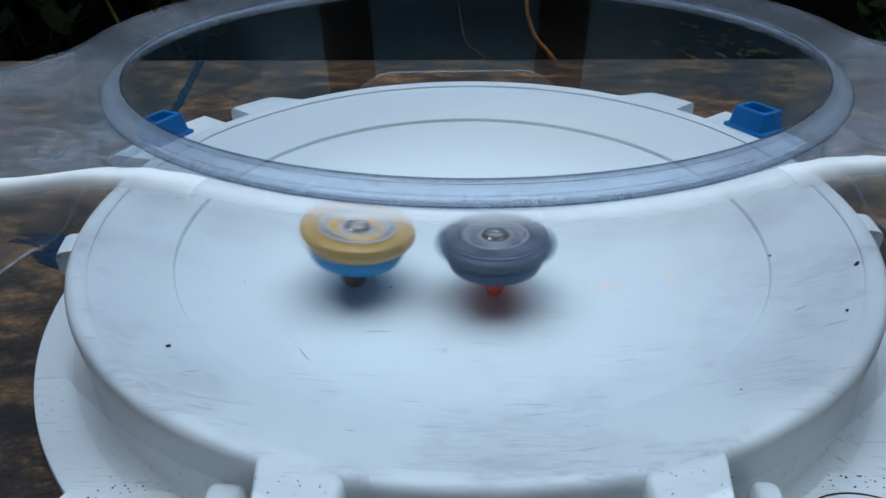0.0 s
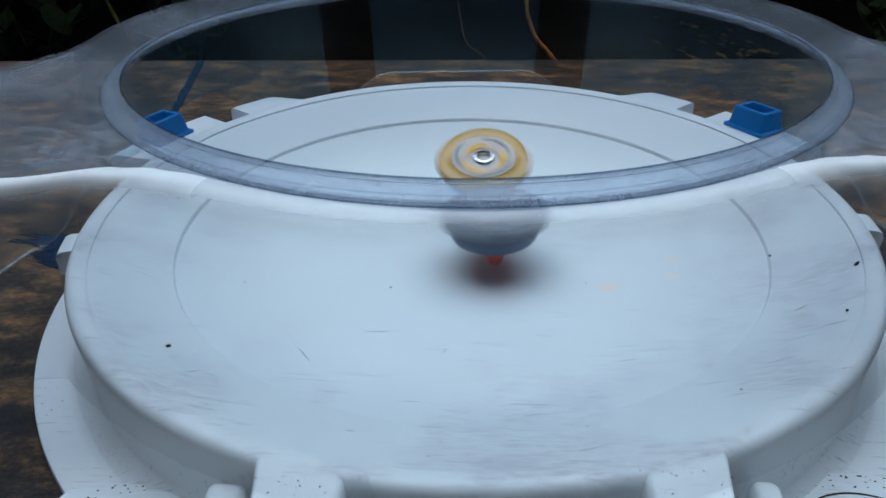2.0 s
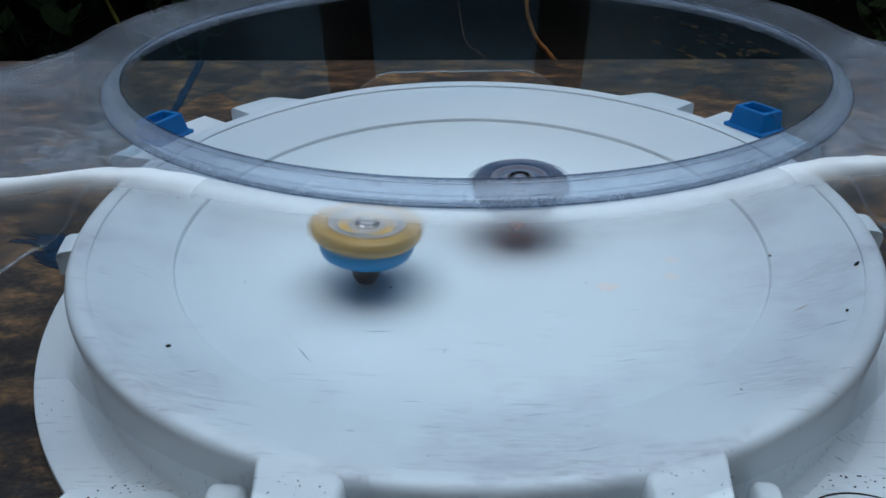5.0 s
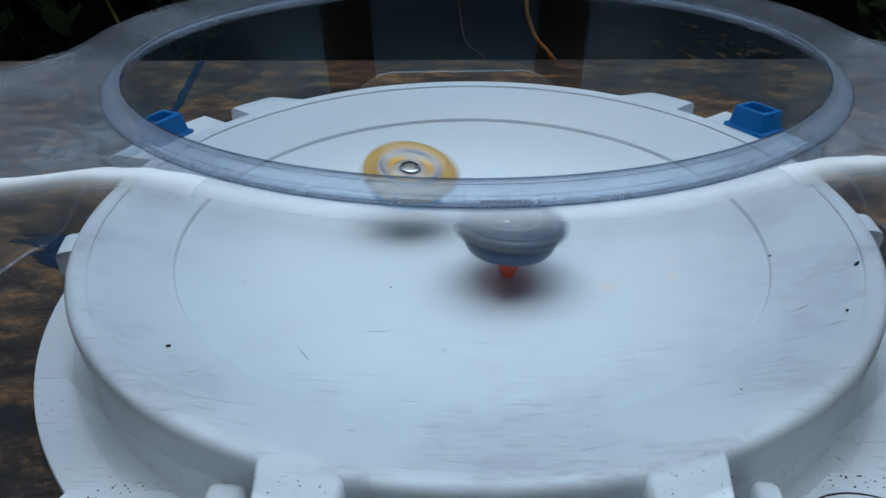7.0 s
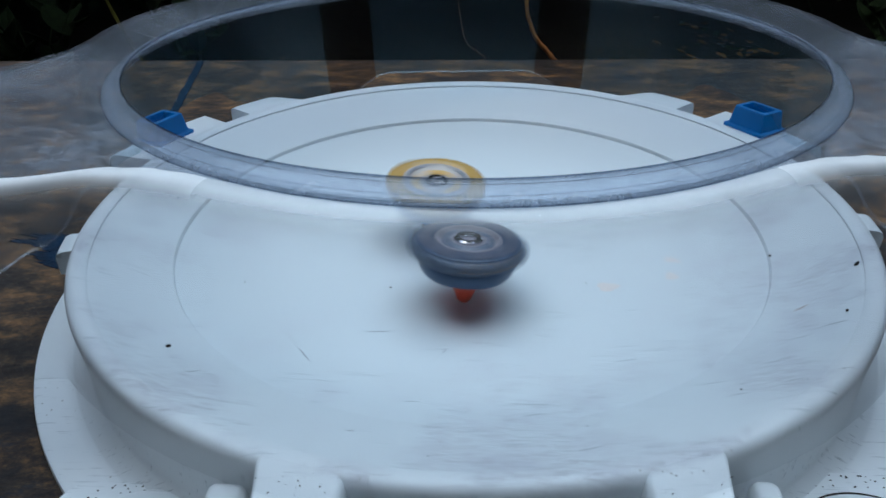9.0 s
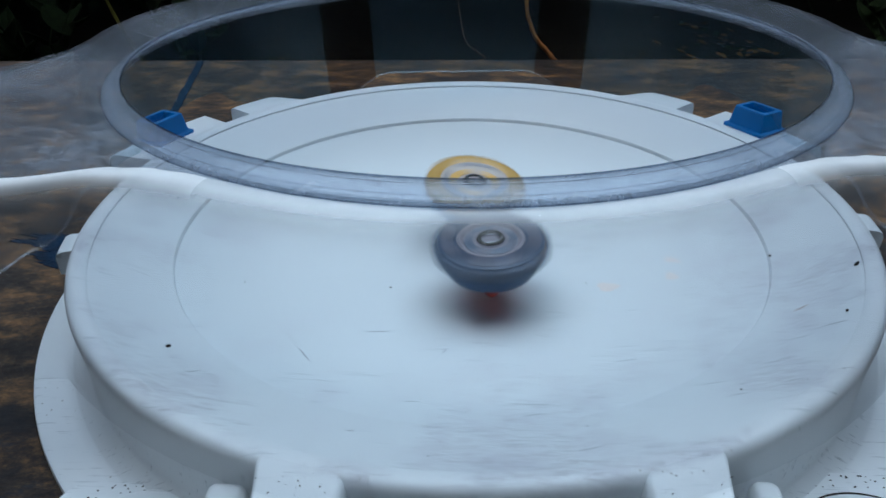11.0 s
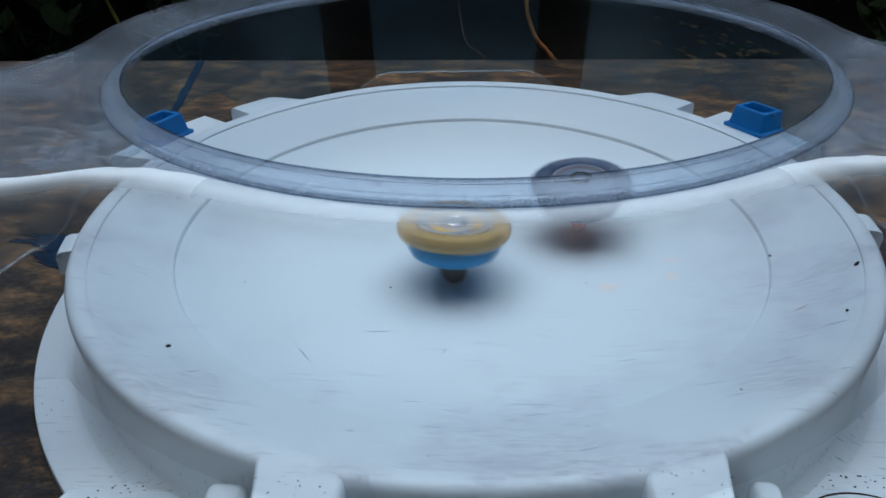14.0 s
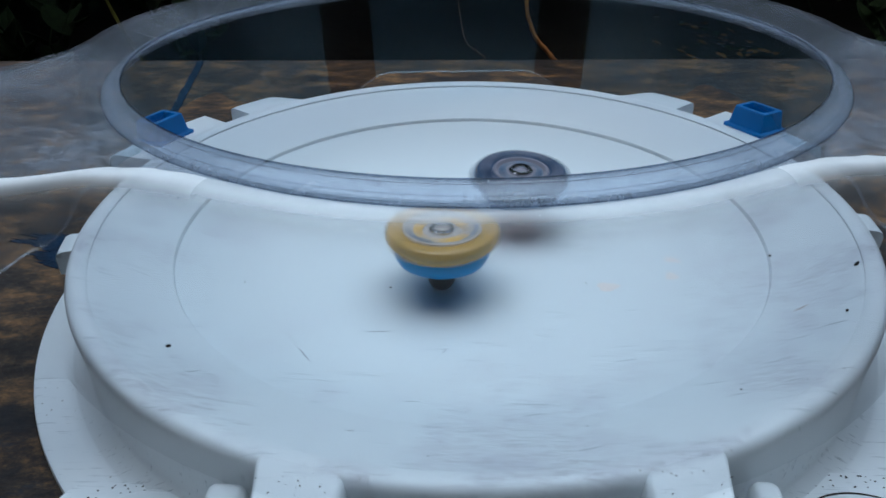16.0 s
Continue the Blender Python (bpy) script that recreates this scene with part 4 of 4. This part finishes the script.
# ---- movement: seconds, tip in millimetres, lean about x and y in degrees ----
GOLD_ROWS = [
    (0, -49.5, -44.9, 17.9, -3.4, 7.7), (0.1, -39.2, -40.2, 17.5, -3.1, 5), (0.2, -39.1, -23.8, 17.2, -1.8, 3), (0.3, -48, -9.8, 17.2, -0.1, 3.7),
    (0.4, -53.3, -6.7, 17.4, 0.7, 4.1), (0.5, -51.4, -4.3, 17.3, 1.5, 3.9), (0.6, -62.4, 9.4, 17.8, 5.4, 4.8), (0.7, -75, 8.9, 18.4, 6.1, 5.7),
    (0.8, -66.4, -5.2, 17.9, 3.3, 5.1), (0.9, -43.1, -1.1, 17.1, 4.2, 3.3), (1, -37.8, 16.5, 17.1, 9, 2.9), (1.1, -41.5, 37.2, 17.5, 14.1, 3.2),
    (1.2, -45.3, 46.8, 17.9, 15.3, 3.5), (1.3, -45.9, 47.3, 17.9, 15.9, 3.5), (1.4, -40.1, 47.4, 17.7, 16.5, 3.1), (1.5, -36.5, 45.9, 17.6, 17, 2.8),
    (1.6, -31.3, 41.8, 17.3, 16.7, 2.4), (1.7, -20.6, 40, 17.1, 16.6, 1.6), (1.8, -10.1, 38.8, 17, 16.5, 0.8), (1.9, 1, 38.9, 17, 16.5, -0.1),
    (2, 8.2, 40.4, 17.1, 16.6, -0.6), (2.1, 15.6, 40, 17.1, 16.1, -2.2), (2.2, 24.2, 40.3, 17.2, 15.6, -3.8), (2.3, 30.4, 39.8, 17.3, 15.1, -5.3),
    (2.4, 35.4, 35.7, 17.3, 14.2, -6.7), (2.5, 40.6, 28.7, 17.3, 12, -7.4), (2.6, 43.5, 20.3, 17.2, 9.5, -7.9), (2.7, 45.5, 10.1, 17.2, 6.4, -8.4),
    (2.8, 47.8, 1.8, 17.2, 2.9, -8.6), (2.9, 46.7, -6.8, 17.2, 0.3, -8.5), (3, 47.3, -17.8, 17.3, -2.1, -8.5), (3.1, 45.4, -29.9, 17.4, -4.6, -8.4),
    (3.2, 42.4, -38.7, 17.5, -6.8, -8.2), (3.3, 39.4, -42.3, 17.5, -7.1, -8), (3.4, 32.8, -47.8, 17.5, -7.5, -7.5), (3.5, 28.4, -54.3, 17.7, -8, -7.1),
    (3.6, 23, -57.2, 17.7, -8.1, -6), (3.7, 19.2, -59.6, 17.7, -8.2, -5), (3.8, 13, -60.1, 17.7, -8.1, -3.8), (3.9, 5.5, -59.7, 17.6, -7.9, -2.6),
    (4, 0.4, -58.3, 17.6, -7.7, -1.5), (4.1, -5.4, -55.9, 17.5, -7.4, -0.3), (4.2, -12.9, -54, 17.5, -7.1, 1), (4.3, -18.6, -53.3, 17.5, -7, 1.6),
    (4.4, -23.2, -53.2, 17.5, -7, 2.1), (4.5, -27, -53.1, 17.6, -7, 2.5), (4.6, -30.7, -52.7, 17.7, -7, 2.9), (4.7, -34.6, -51.4, 17.7, -6.9, 3.3),
    (4.8, -38.5, -49.1, 17.7, -6.7, 3.8), (4.9, -42, -46.2, 17.7, -6.5, 4.2), (5, -44.3, -43.1, 17.7, -6.2, 4.5), (5.1, -45.8, -39.4, 17.6, -6, 4.8),
    (5.2, -47.3, -35, 17.6, -5.6, 5), (5.3, -48.6, -30.6, 17.5, -5.3, 5.3), (5.4, -49.4, -26.9, 17.5, -5, 5.5), (5.5, -49, -23.5, 17.4, -4.8, 5.6),
    (5.6, -47, -20.2, 17.3, -4.5, 5.6), (5.7, -44, -17.5, 17.2, -4.3, 5.5), (5.8, -40.6, -16.4, 17.1, -4.2, 5.4), (5.9, -35.2, -17, 17, -4.3, 5.1),
    (6, -28.9, -18.5, 17, -4.4, 4.8), (6.1, -25.9, -20, 16.9, -4.5, 4.7), (6.2, -26.3, -21.1, 16.9, -4.6, 4.9), (6.3, -28.5, -21.7, 17, -4.6, 5.2),
    (6.4, -46.8, 1.5, 17.2, -0.3, 7.2), (6.5, -55.6, 10, 17.5, 3.5, 8.5), (6.6, -58.1, 13.9, 17.6, 5.9, 9.4), (6.7, -53.6, 14.6, 17.5, 6.4, 9),
    (6.8, -43.9, 12.4, 17.2, 6.3, 8.3), (6.9, -36, 17.7, 17, 7.9, 7.7), (7, -32.4, 22.8, 17, 9.6, 7.4), (7.1, -28.1, 26.7, 17, 9.7, 4.6),
    (7.2, -20.8, 22.9, 16.9, 8, 1.6), (7.3, -22.4, 41.6, 17.2, 8.1, 2.7), (7.4, -28.3, 47, 17.4, 5.6, 4.2), (7.5, -27.8, 42.8, 17.3, 10.1, 4.1),
    (7.6, -13.5, 27.6, 16.9, 12.4, 3), (7.7, 1.7, 25.5, 16.9, 9.4, 1.9), (7.8, 5.4, 41.2, 17.1, 9.1, 1.6), (7.9, 4.2, 45.2, 17.2, 6.4, 1.7),
    (8, 2.6, 31.5, 16.9, 6.1, 1.3), (8.1, 6.2, 14.8, 16.8, 2.8, 0.5), (8.2, 12.8, 8.5, 16.8, 1.9, -0.5), (8.3, 15.8, 6, 16.8, 1.9, -1.2),
    (8.4, 14.9, 6.3, 16.8, 2.4, -0.4), (8.5, 13.3, 6.6, 16.8, 3, 0.5), (8.6, 7.1, 14.8, 16.8, 5.5, 1.7), (8.7, -3.2, 23.3, 16.8, 8, 3.2),
    (8.8, -13.3, 21.6, 16.9, 7.6, 4), (8.9, -18.5, 8.5, 16.8, 4.4, 4.4), (9, -17, 4.1, 16.8, 3.2, 4.3), (9.1, -15, 2.7, 16.8, 2.9, 4.1),
    (9.2, -15.9, 12.3, 16.8, 5.3, 4.2), (9.3, -19.3, 18.3, 16.9, 6.9, 4.6), (9.4, -24.7, 22.2, 16.9, 8, 5.1), (9.5, -27.6, 25.6, 17, 8.9, 5.4),
    (9.6, -27.3, 29.7, 17.1, 10, 5.4), (9.7, -25.9, 33.8, 17.1, 11, 5.4), (9.8, -23.7, 36.7, 17.1, 11.4, 5.3), (9.9, -21, 37.9, 17.1, 11.6, 5.2),
    (10, -16.7, 37.7, 17.1, 11.8, 5), (10.1, -10.4, 36.8, 17, 11.8, 4.6), (10.2, -3.8, 35.3, 17, 11.9, 4.2), (10.3, 1.3, 33.3, 16.9, 11.6, 3.9),
    (10.4, 5.2, 29.1, 16.9, 10.7, 3.7), (10.5, 8.8, 22.5, 16.9, 9.3, 3.5), (10.6, 11.3, 16, 16.8, 7.9, 3.4), (10.7, 12.2, 11.6, 16.8, 6.9, 3.4),
    (10.8, 10.1, 8.9, 16.8, 6.3, 3.7), (10.9, 5.6, 6.8, 16.8, 5.9, 4.1), (11, 0.8, 5.9, 16.8, 5.8, 4.6), (11.1, -3.6, 7.7, 16.8, 6.4, 5),
    (11.2, -8.8, 12.8, 16.8, 7.7, 5.5), (11.3, -15.4, 20.6, 16.9, 9.8, 6.1), (11.4, -24.4, 33.4, 17.1, 12.8, 6.8), (11.5, -33, 36.8, 17.3, 14.4, 5.8),
    (11.6, -35.2, 30.9, 17.2, 14.1, 4.3), (11.7, -29, 19.1, 17, 12.2, 2.2), (11.8, -18.2, 1.7, 16.8, 5.6, 1.4), (11.9, -10.9, -3.7, 16.8, 2.4, 0.8),
    (12, -9.8, 1.5, 16.8, 0.8, 0.7), (12.1, -6.7, 4.3, 16.8, 2.4, 1.9), (12.2, -4, 1.3, 16.8, 2.5, 3.1), (12.3, 1, -0.7, 16.8, 2.9, 4.1),
    (12.4, 0.3, 7.2, 16.8, 5.7, 5.6), (12.5, -5.9, 29.8, 16.9, 11.9, 7.4), (12.6, -12.6, 44.5, 17.2, 11.7, 5.4), (12.7, -18.6, 54.5, 17.5, 10, 3.4),
    (12.8, -22.2, 53.3, 17.5, 12.8, 0.2), (12.9, -19.6, 40.8, 17.2, 14.7, -3.5), (13, -15.5, 19.6, 16.9, 10.6, -3.3), (13.1, -9.1, 6.7, 16.8, 7.4, -3.3),
    (13.2, -10.1, -20.9, 16.8, 1.1, -2.6), (13.3, -13.9, -37.1, 17, -3.5, -1.6), (13.4, -15.3, -47, 17.3, -7.5, -0.8), (13.5, -13.2, -53.9, 17.5, -6.7, 0.3),
    (13.6, -7.7, -55.6, 17.5, -5.6, 1.3), (13.7, -3, -55.8, 17.5, -4.2, 2.2), (13.8, 2.4, -51, 17.3, -6.4, 0.8), (13.9, 2, -43.4, 17.1, -8.3, -0.2),
    (14, -5.9, -40.4, 17.1, -6.9, 0.9), (14.1, -13.1, -32.6, 17, -5.1, 2), (14.2, -20.8, -22.7, 16.9, -3.2, 3.1), (14.3, -26.5, -11.6, 16.9, -1.2, 4),
    (14.4, -28.6, -1.1, 16.9, 0.9, 4.7), (14.5, -27.1, 5.4, 16.9, 3.6, 5.1), (14.6, -25.1, 2.3, 16.9, 1.4, 3.5), (14.7, -24.1, -2.9, 16.9, -1.4, 2),
    (14.8, -24.5, -9.9, 16.9, -3.6, 0.7), (14.9, -24.2, -21.2, 16.9, -6, -0.8), (15, -24.8, -32.1, 17.1, -8.4, -2.1), (15.1, -34.6, -38, 17.3, -7.4, 0.6),
    (15.2, -42, -48.3, 17.8, -6.6, 3.2), (15.3, -43.1, -48.6, 17.8, -5, 4), (15.4, -37.6, -46.3, 17.6, -3.2, 4.2), (15.5, -30.6, -44, 17.4, -1.4, 4.3),
    (15.6, -16.4, -41.3, 17.1, 2.8, 1.3), (15.7, -16.7, -43.2, 17.2, 1.2, 1.3), (15.8, -17, -45.1, 17.2, -0.4, 1.3), (15.9, -14.8, -45.5, 17.2, -2, 1.1),
    (16, -11, -45.5, 17.2, -3.5, 0.8),
]
GREY_ROWS = [
    (0, 11.7, -50.7, 17.3, -3.9, -0.9), (0.1, 10.4, -50.7, 17.3, -3.9, -0.9), (0.2, 15.5, -49.7, 17.3, -3.8, -1.4), (0.3, 11.1, -47.2, 17.2, -3.6, -1.2),
    (0.4, 5.2, -46.3, 17.2, -3.5, -0.9), (0.5, 0.5, -46.3, 17.2, -3.5, -0.7), (0.6, 12.7, -49.2, 17.3, -3.7, -1.8), (0.7, 17.9, -46.2, 17.3, -3.5, -2.3),
    (0.8, 18.5, -36.8, 17.1, -2.8, -2.5), (0.9, 14, -33.6, 17, -2.6, -2.3), (1, 17.4, -30.9, 17, -2.4, -2.7), (1.1, 18.1, -28.7, 16.9, -2.2, -2.8),
    (1.2, 16.2, -19.8, 16.9, -1.5, -2.8), (1.3, 12.7, -18.6, 16.8, -1.4, -2.7), (1.4, 12.8, -16.3, 16.8, -1.2, -2.8), (1.5, 11.6, -14.5, 16.8, -1.1, -2.9),
    (1.6, 9.8, -14.6, 16.8, -1.1, -2.7), (1.7, 11.3, -18.1, 16.8, -1.4, -2.9), (1.8, 13.3, -21.5, 16.9, -1.6, -3), (1.9, 13.7, -24.3, 16.9, -1.9, -3),
    (2, 12.9, -26, 16.9, -2, -3), (2.1, 11.6, -27.1, 16.9, -2.1, -2.9), (2.2, 8.5, -28.2, 16.9, -2.2, -2.6), (2.3, 6.7, -29.3, 16.9, -2.2, -2.5),
    (2.4, 6.2, -30.4, 16.9, -2.3, -2.5), (2.5, 4.7, -31.5, 16.9, -2.4, -2.4), (2.6, 1.5, -32.1, 16.9, -2.5, -1.9), (2.7, 0.9, -33.2, 16.9, -2.5, -1.7),
    (2.8, -0.9, -34.3, 17, -2.6, -1.3), (2.9, -3.5, -34.4, 17, -2.6, -0.9), (3, -7.2, -33.4, 17, -2.5, -0.5), (3.1, -11.2, -30.7, 16.9, -2.3, 0.1),
    (3.2, -15.7, -24.2, 16.9, -1.8, 0.6), (3.3, -18.3, -20.8, 16.9, -1.6, 1), (3.4, -20.7, -18, 16.9, -1.4, 1.4), (3.5, -20.9, -16.2, 16.9, -1.2, 1.6),
    (3.6, -22, -14.9, 16.9, -0.9, 1.7), (3.7, -20.2, -13.5, 16.9, -0.5, 1.5), (3.8, -21.8, -9.8, 16.9, 0.1, 1.7), (3.9, -21.9, -7.2, 16.8, 0.6, 1.7),
    (4, -19.4, -4.5, 16.8, 1.1, 1.5), (4.1, -16.6, 0.7, 16.8, 1.8, 1.3), (4.2, -12.3, 4.8, 16.8, 2.4, 0.9), (4.3, -7.9, 6.7, 16.8, 2.2, 0.7),
    (4.4, -3.5, 7.8, 16.8, 2, 0.5), (4.5, 1.1, 8.2, 16.8, 1.8, 0.3), (4.6, 5.8, 8.3, 16.8, 1.5, 0.1), (4.7, 10.8, 8, 16.8, 1.3, -0.1),
    (4.8, 16, 7.7, 16.8, 0.9, -0.4), (4.9, 21, 7.1, 16.8, 0.6, -0.6), (5, 25, 6.4, 16.9, 0.3, -0.8), (5.1, 28.6, 4.7, 16.9, -0.1, -1),
    (5.2, 31.8, 1.6, 16.9, -0.6, -1.1), (5.3, 34.1, -2.1, 17, -1.2, -1.1), (5.4, 34.8, -5.7, 17, -1.7, -1), (5.5, 34.3, -9.5, 17, -2.3, -0.8),
    (5.6, 33.6, -13.8, 17, -2.9, -0.7), (5.7, 32.7, -17.8, 17, -3.4, -0.5), (5.8, 31.8, -21.1, 17, -4, -0.2), (5.9, 28.2, -23.9, 17, -4.5, 0.2),
    (6, 22.6, -26.4, 17, -4.9, 0.7), (6.1, 19.6, -27.5, 16.9, -5.3, 1.1), (6.2, 20, -27.6, 17, -5.5, 1.2), (6.3, 22.5, -27.8, 17, -5.8, 1.1),
    (6.4, 48.8, -31.4, 17.5, -6.4, -0.7), (6.5, 46.2, -33.8, 17.5, -6.2, -0.5), (6.6, 37.7, -32.3, 17.3, -5.8, 0.1), (6.7, 25.5, -30.8, 17, -5.3, 1.1),
    (6.8, 16.1, -32.2, 17, -5.1, 1.8), (6.9, 16.4, -34.8, 17, -5, 1.7), (7, 17.8, -36.7, 17.1, -4.8, 1.6), (7.1, 14.4, -36.7, 17, -4.5, 0.9),
    (7.2, 11.4, -39.7, 17.1, -4.5, 0.1), (7.3, 16, -45.8, 17.2, -4.7, -1.2), (7.4, 19.9, -45.7, 17.3, -4.5, -2.5), (7.5, 24.1, -41.9, 17.2, -3.9, -3.8),
    (7.6, 26.5, -38.6, 17.2, -3.4, -5), (7.7, 31.3, -40, 17.3, -3.3, -6.4), (7.8, 34.8, -41.9, 17.4, -3.2, -7.6), (7.9, 35.4, -39.8, 17.4, -3, -7.5),
    (8, 35.4, -43.5, 17.5, -3.3, -7.3), (8.1, 34.2, -45.1, 17.5, -3.4, -7), (8.2, 32.3, -46.1, 17.5, -3.5, -6.6), (8.3, 29.7, -48.1, 17.5, -3.6, -6.2),
    (8.4, 26.8, -51.8, 17.6, -4.9, -4.3), (8.5, 23.6, -55.2, 17.6, -6.2, -2.3), (8.6, 17.3, -57.3, 17.6, -7.3, -0.1), (8.7, 10, -58.4, 17.6, -8.4, 2.2),
    (8.8, 5.2, -58.2, 17.6, -8, 2.8), (8.9, 0.2, -56.1, 17.5, -7.4, 3.4), (9, -1.5, -55.5, 17.5, -7, 3.7), (9.1, -2.4, -55.3, 17.4, -6.6, 4),
    (9.2, -3.2, -53.1, 17.4, -6, 4.2), (9.3, -1.9, -50.3, 17.3, -5.4, 3.8), (9.4, 0.8, -47, 17.2, -4.7, 3.3), (9.5, 3.8, -44.5, 17.1, -4, 2.8),
    (9.6, 7.1, -42.7, 17.1, -3.4, 2.2), (9.7, 11.1, -41.1, 17.1, -2.9, 1.6), (9.8, 15, -40, 17.1, -2.3, 0.9), (9.9, 18, -39.4, 17.1, -1.8, 0.4),
    (10, 20.2, -40.1, 17.1, -1.4, -0.1), (10.1, 22.2, -42.1, 17.2, -1.1, -0.6), (10.2, 23.6, -44.5, 17.3, -0.9, -1), (10.3, 24.2, -46.7, 17.4, -0.6, -1.3),
    (10.4, 23.1, -48.9, 17.4, -0.3, -1.6), (10.5, 20.4, -51.4, 17.4, -0, -1.7), (10.6, 17.4, -53.4, 17.5, 0.3, -1.8), (10.7, 15, -54, 17.5, 0.7, -1.9),
    (10.8, 13, -53.2, 17.4, 1.2, -2.1), (10.9, 11.2, -51.8, 17.4, 1.8, -2.3), (11, 10.5, -50.7, 17.3, 2.3, -2.5), (11.1, 11.1, -50.2, 17.3, 2.8, -2.9),
    (11.2, 12.5, -49.7, 17.3, 3.3, -3.3), (11.3, 14, -49.4, 17.3, 3.8, -3.7), (11.4, 15.4, -53.9, 17.5, 3.9, -4.2), (11.5, 17.4, -55, 17.5, 2.1, -3.3),
    (11.6, 20.3, -53.1, 17.5, 0.6, -2.5), (11.7, 21.6, -53.1, 17.5, -1.1, -1.7), (11.8, 25.7, -52.7, 17.6, -1, -3), (11.9, 31.1, -55.1, 17.8, -1.2, -4.4),
    (12, 35.4, -56.6, 17.9, -1.3, -5.7), (12.1, 38.5, -54.7, 17.9, -1.2, -6.9), (12.2, 40.5, -50.2, 17.8, -0.8, -8), (12.3, 42.4, -48, 17.8, 0, -10.4),
    (12.4, 48.7, -55.9, 18.4, 0.1, -13.2), (12.5, 54.4, -66.8, 19.2, -0.1, -15.7), (12.6, 52.9, -66.6, 19.2, -4, -10.9), (12.7, 48.9, -65.1, 18.9, -7.9, -5.7),
    (12.8, 44.2, -65.7, 18.7, -9.4, -1.9), (12.9, 39.3, -63.6, 18.4, -10.7, 2), (13, 35, -57.5, 18, -12.1, 6.3), (13.1, 31.7, -54.1, 17.7, -10, 6.5),
    (13.2, 40.6, -45, 17.7, -6.4, -1.6), (13.3, 43.8, -37.8, 17.5, -2.8, -9.3), (13.4, 46.6, -24.9, 17.4, -1.9, -8), (13.5, 45.9, -11.1, 17.2, -0.8, -6.5),
    (13.6, 46.6, -6.6, 17.2, 0.1, -5.9), (13.7, 47.1, -4.5, 17.2, 0.8, -5.4), (13.8, 48.2, -1.2, 17.2, 1.7, -4.9), (13.9, 54.7, 3.2, 17.4, 2.6, -4.8),
    (14, 55.2, 6, 17.5, 3.4, -4.2), (14.1, 52.7, 5.6, 17.4, 2.4, -3.4), (14.2, 50, 5.1, 17.3, 1.4, -2.6), (14.3, 45.9, 5.4, 17.2, 0.4, -1.7),
    (14.4, 38.5, 8.3, 17, -0.4, -0.5), (14.5, 31.2, 8, 16.9, -1.4, 0.6), (14.6, 30.3, 8.9, 16.9, 0.3, 1.4), (14.7, 30, 10.5, 16.9, 2.1, 2),
    (14.8, 28.2, 15.6, 16.9, 4.2, 2.8), (14.9, 31, 20.8, 17, 6, 3.6), (15, 38, 25.6, 17.2, 7.9, 4.1), (15.1, 54, 32.4, 17.8, 14.1, -4.1),
    (15.2, 55.2, 31, 17.8, 12, -11.1), (15.3, 56.8, 28.4, 17.8, 9.6, -17.7), (15.4, 53.5, 22.5, 17.5, 6.4, -17.1), (15.5, 50, 16.7, 17.4, 3.1, -16.4),
    (15.6, 33.8, 6.5, 17, 0.5, -9), (15.7, 30.9, 8.4, 16.9, -1.4, -2.4), (15.8, 30.9, 13.4, 16.9, 0.4, -1.4), (15.9, 28.6, 14.9, 16.9, 1.8, -0.2),
    (16, 25.1, 16.3, 16.9, 3.2, 1.1),
]


def spin_rows(rows, turn, first):
    """Rows for every thirtieth of a second, with the spin about the top's own axis."""
    out = []
    for i in range(481):
        t = i / 30
        k = min(int(t * 10 + 1e-6), len(rows) - 2)
        s = t * 10 - k
        before, a, b, after = rows[max(k - 1, 0)], rows[k], rows[k + 1], rows[min(k + 2, len(rows) - 1)]
        v = []
        for p, q, r, w in list(zip(before, a, b, after))[1:]:
            m0, m1 = (r - p) / 2, (w - q) / 2
            v.append(q * (1 + 2 * s) * (1 - s) ** 2 + m0 * s * (1 - s) ** 2 + r * s * s * (3 - 2 * s) + m1 * s * s * (s - 1))
        x, y, z, rx, ry = v
        out.append((t, pose(x * MM, y * MM, z * MM, rx, ry, 0) @ pose(0, 0, 0, 0, 0, first + turn * i)))
    return out


def motions():
    walk(gold, spin_rows(GOLD_ROWS, 81.0, 20.0))
    walk(grey, spin_rows(GREY_ROWS, -83.0, 0.0))


motions()
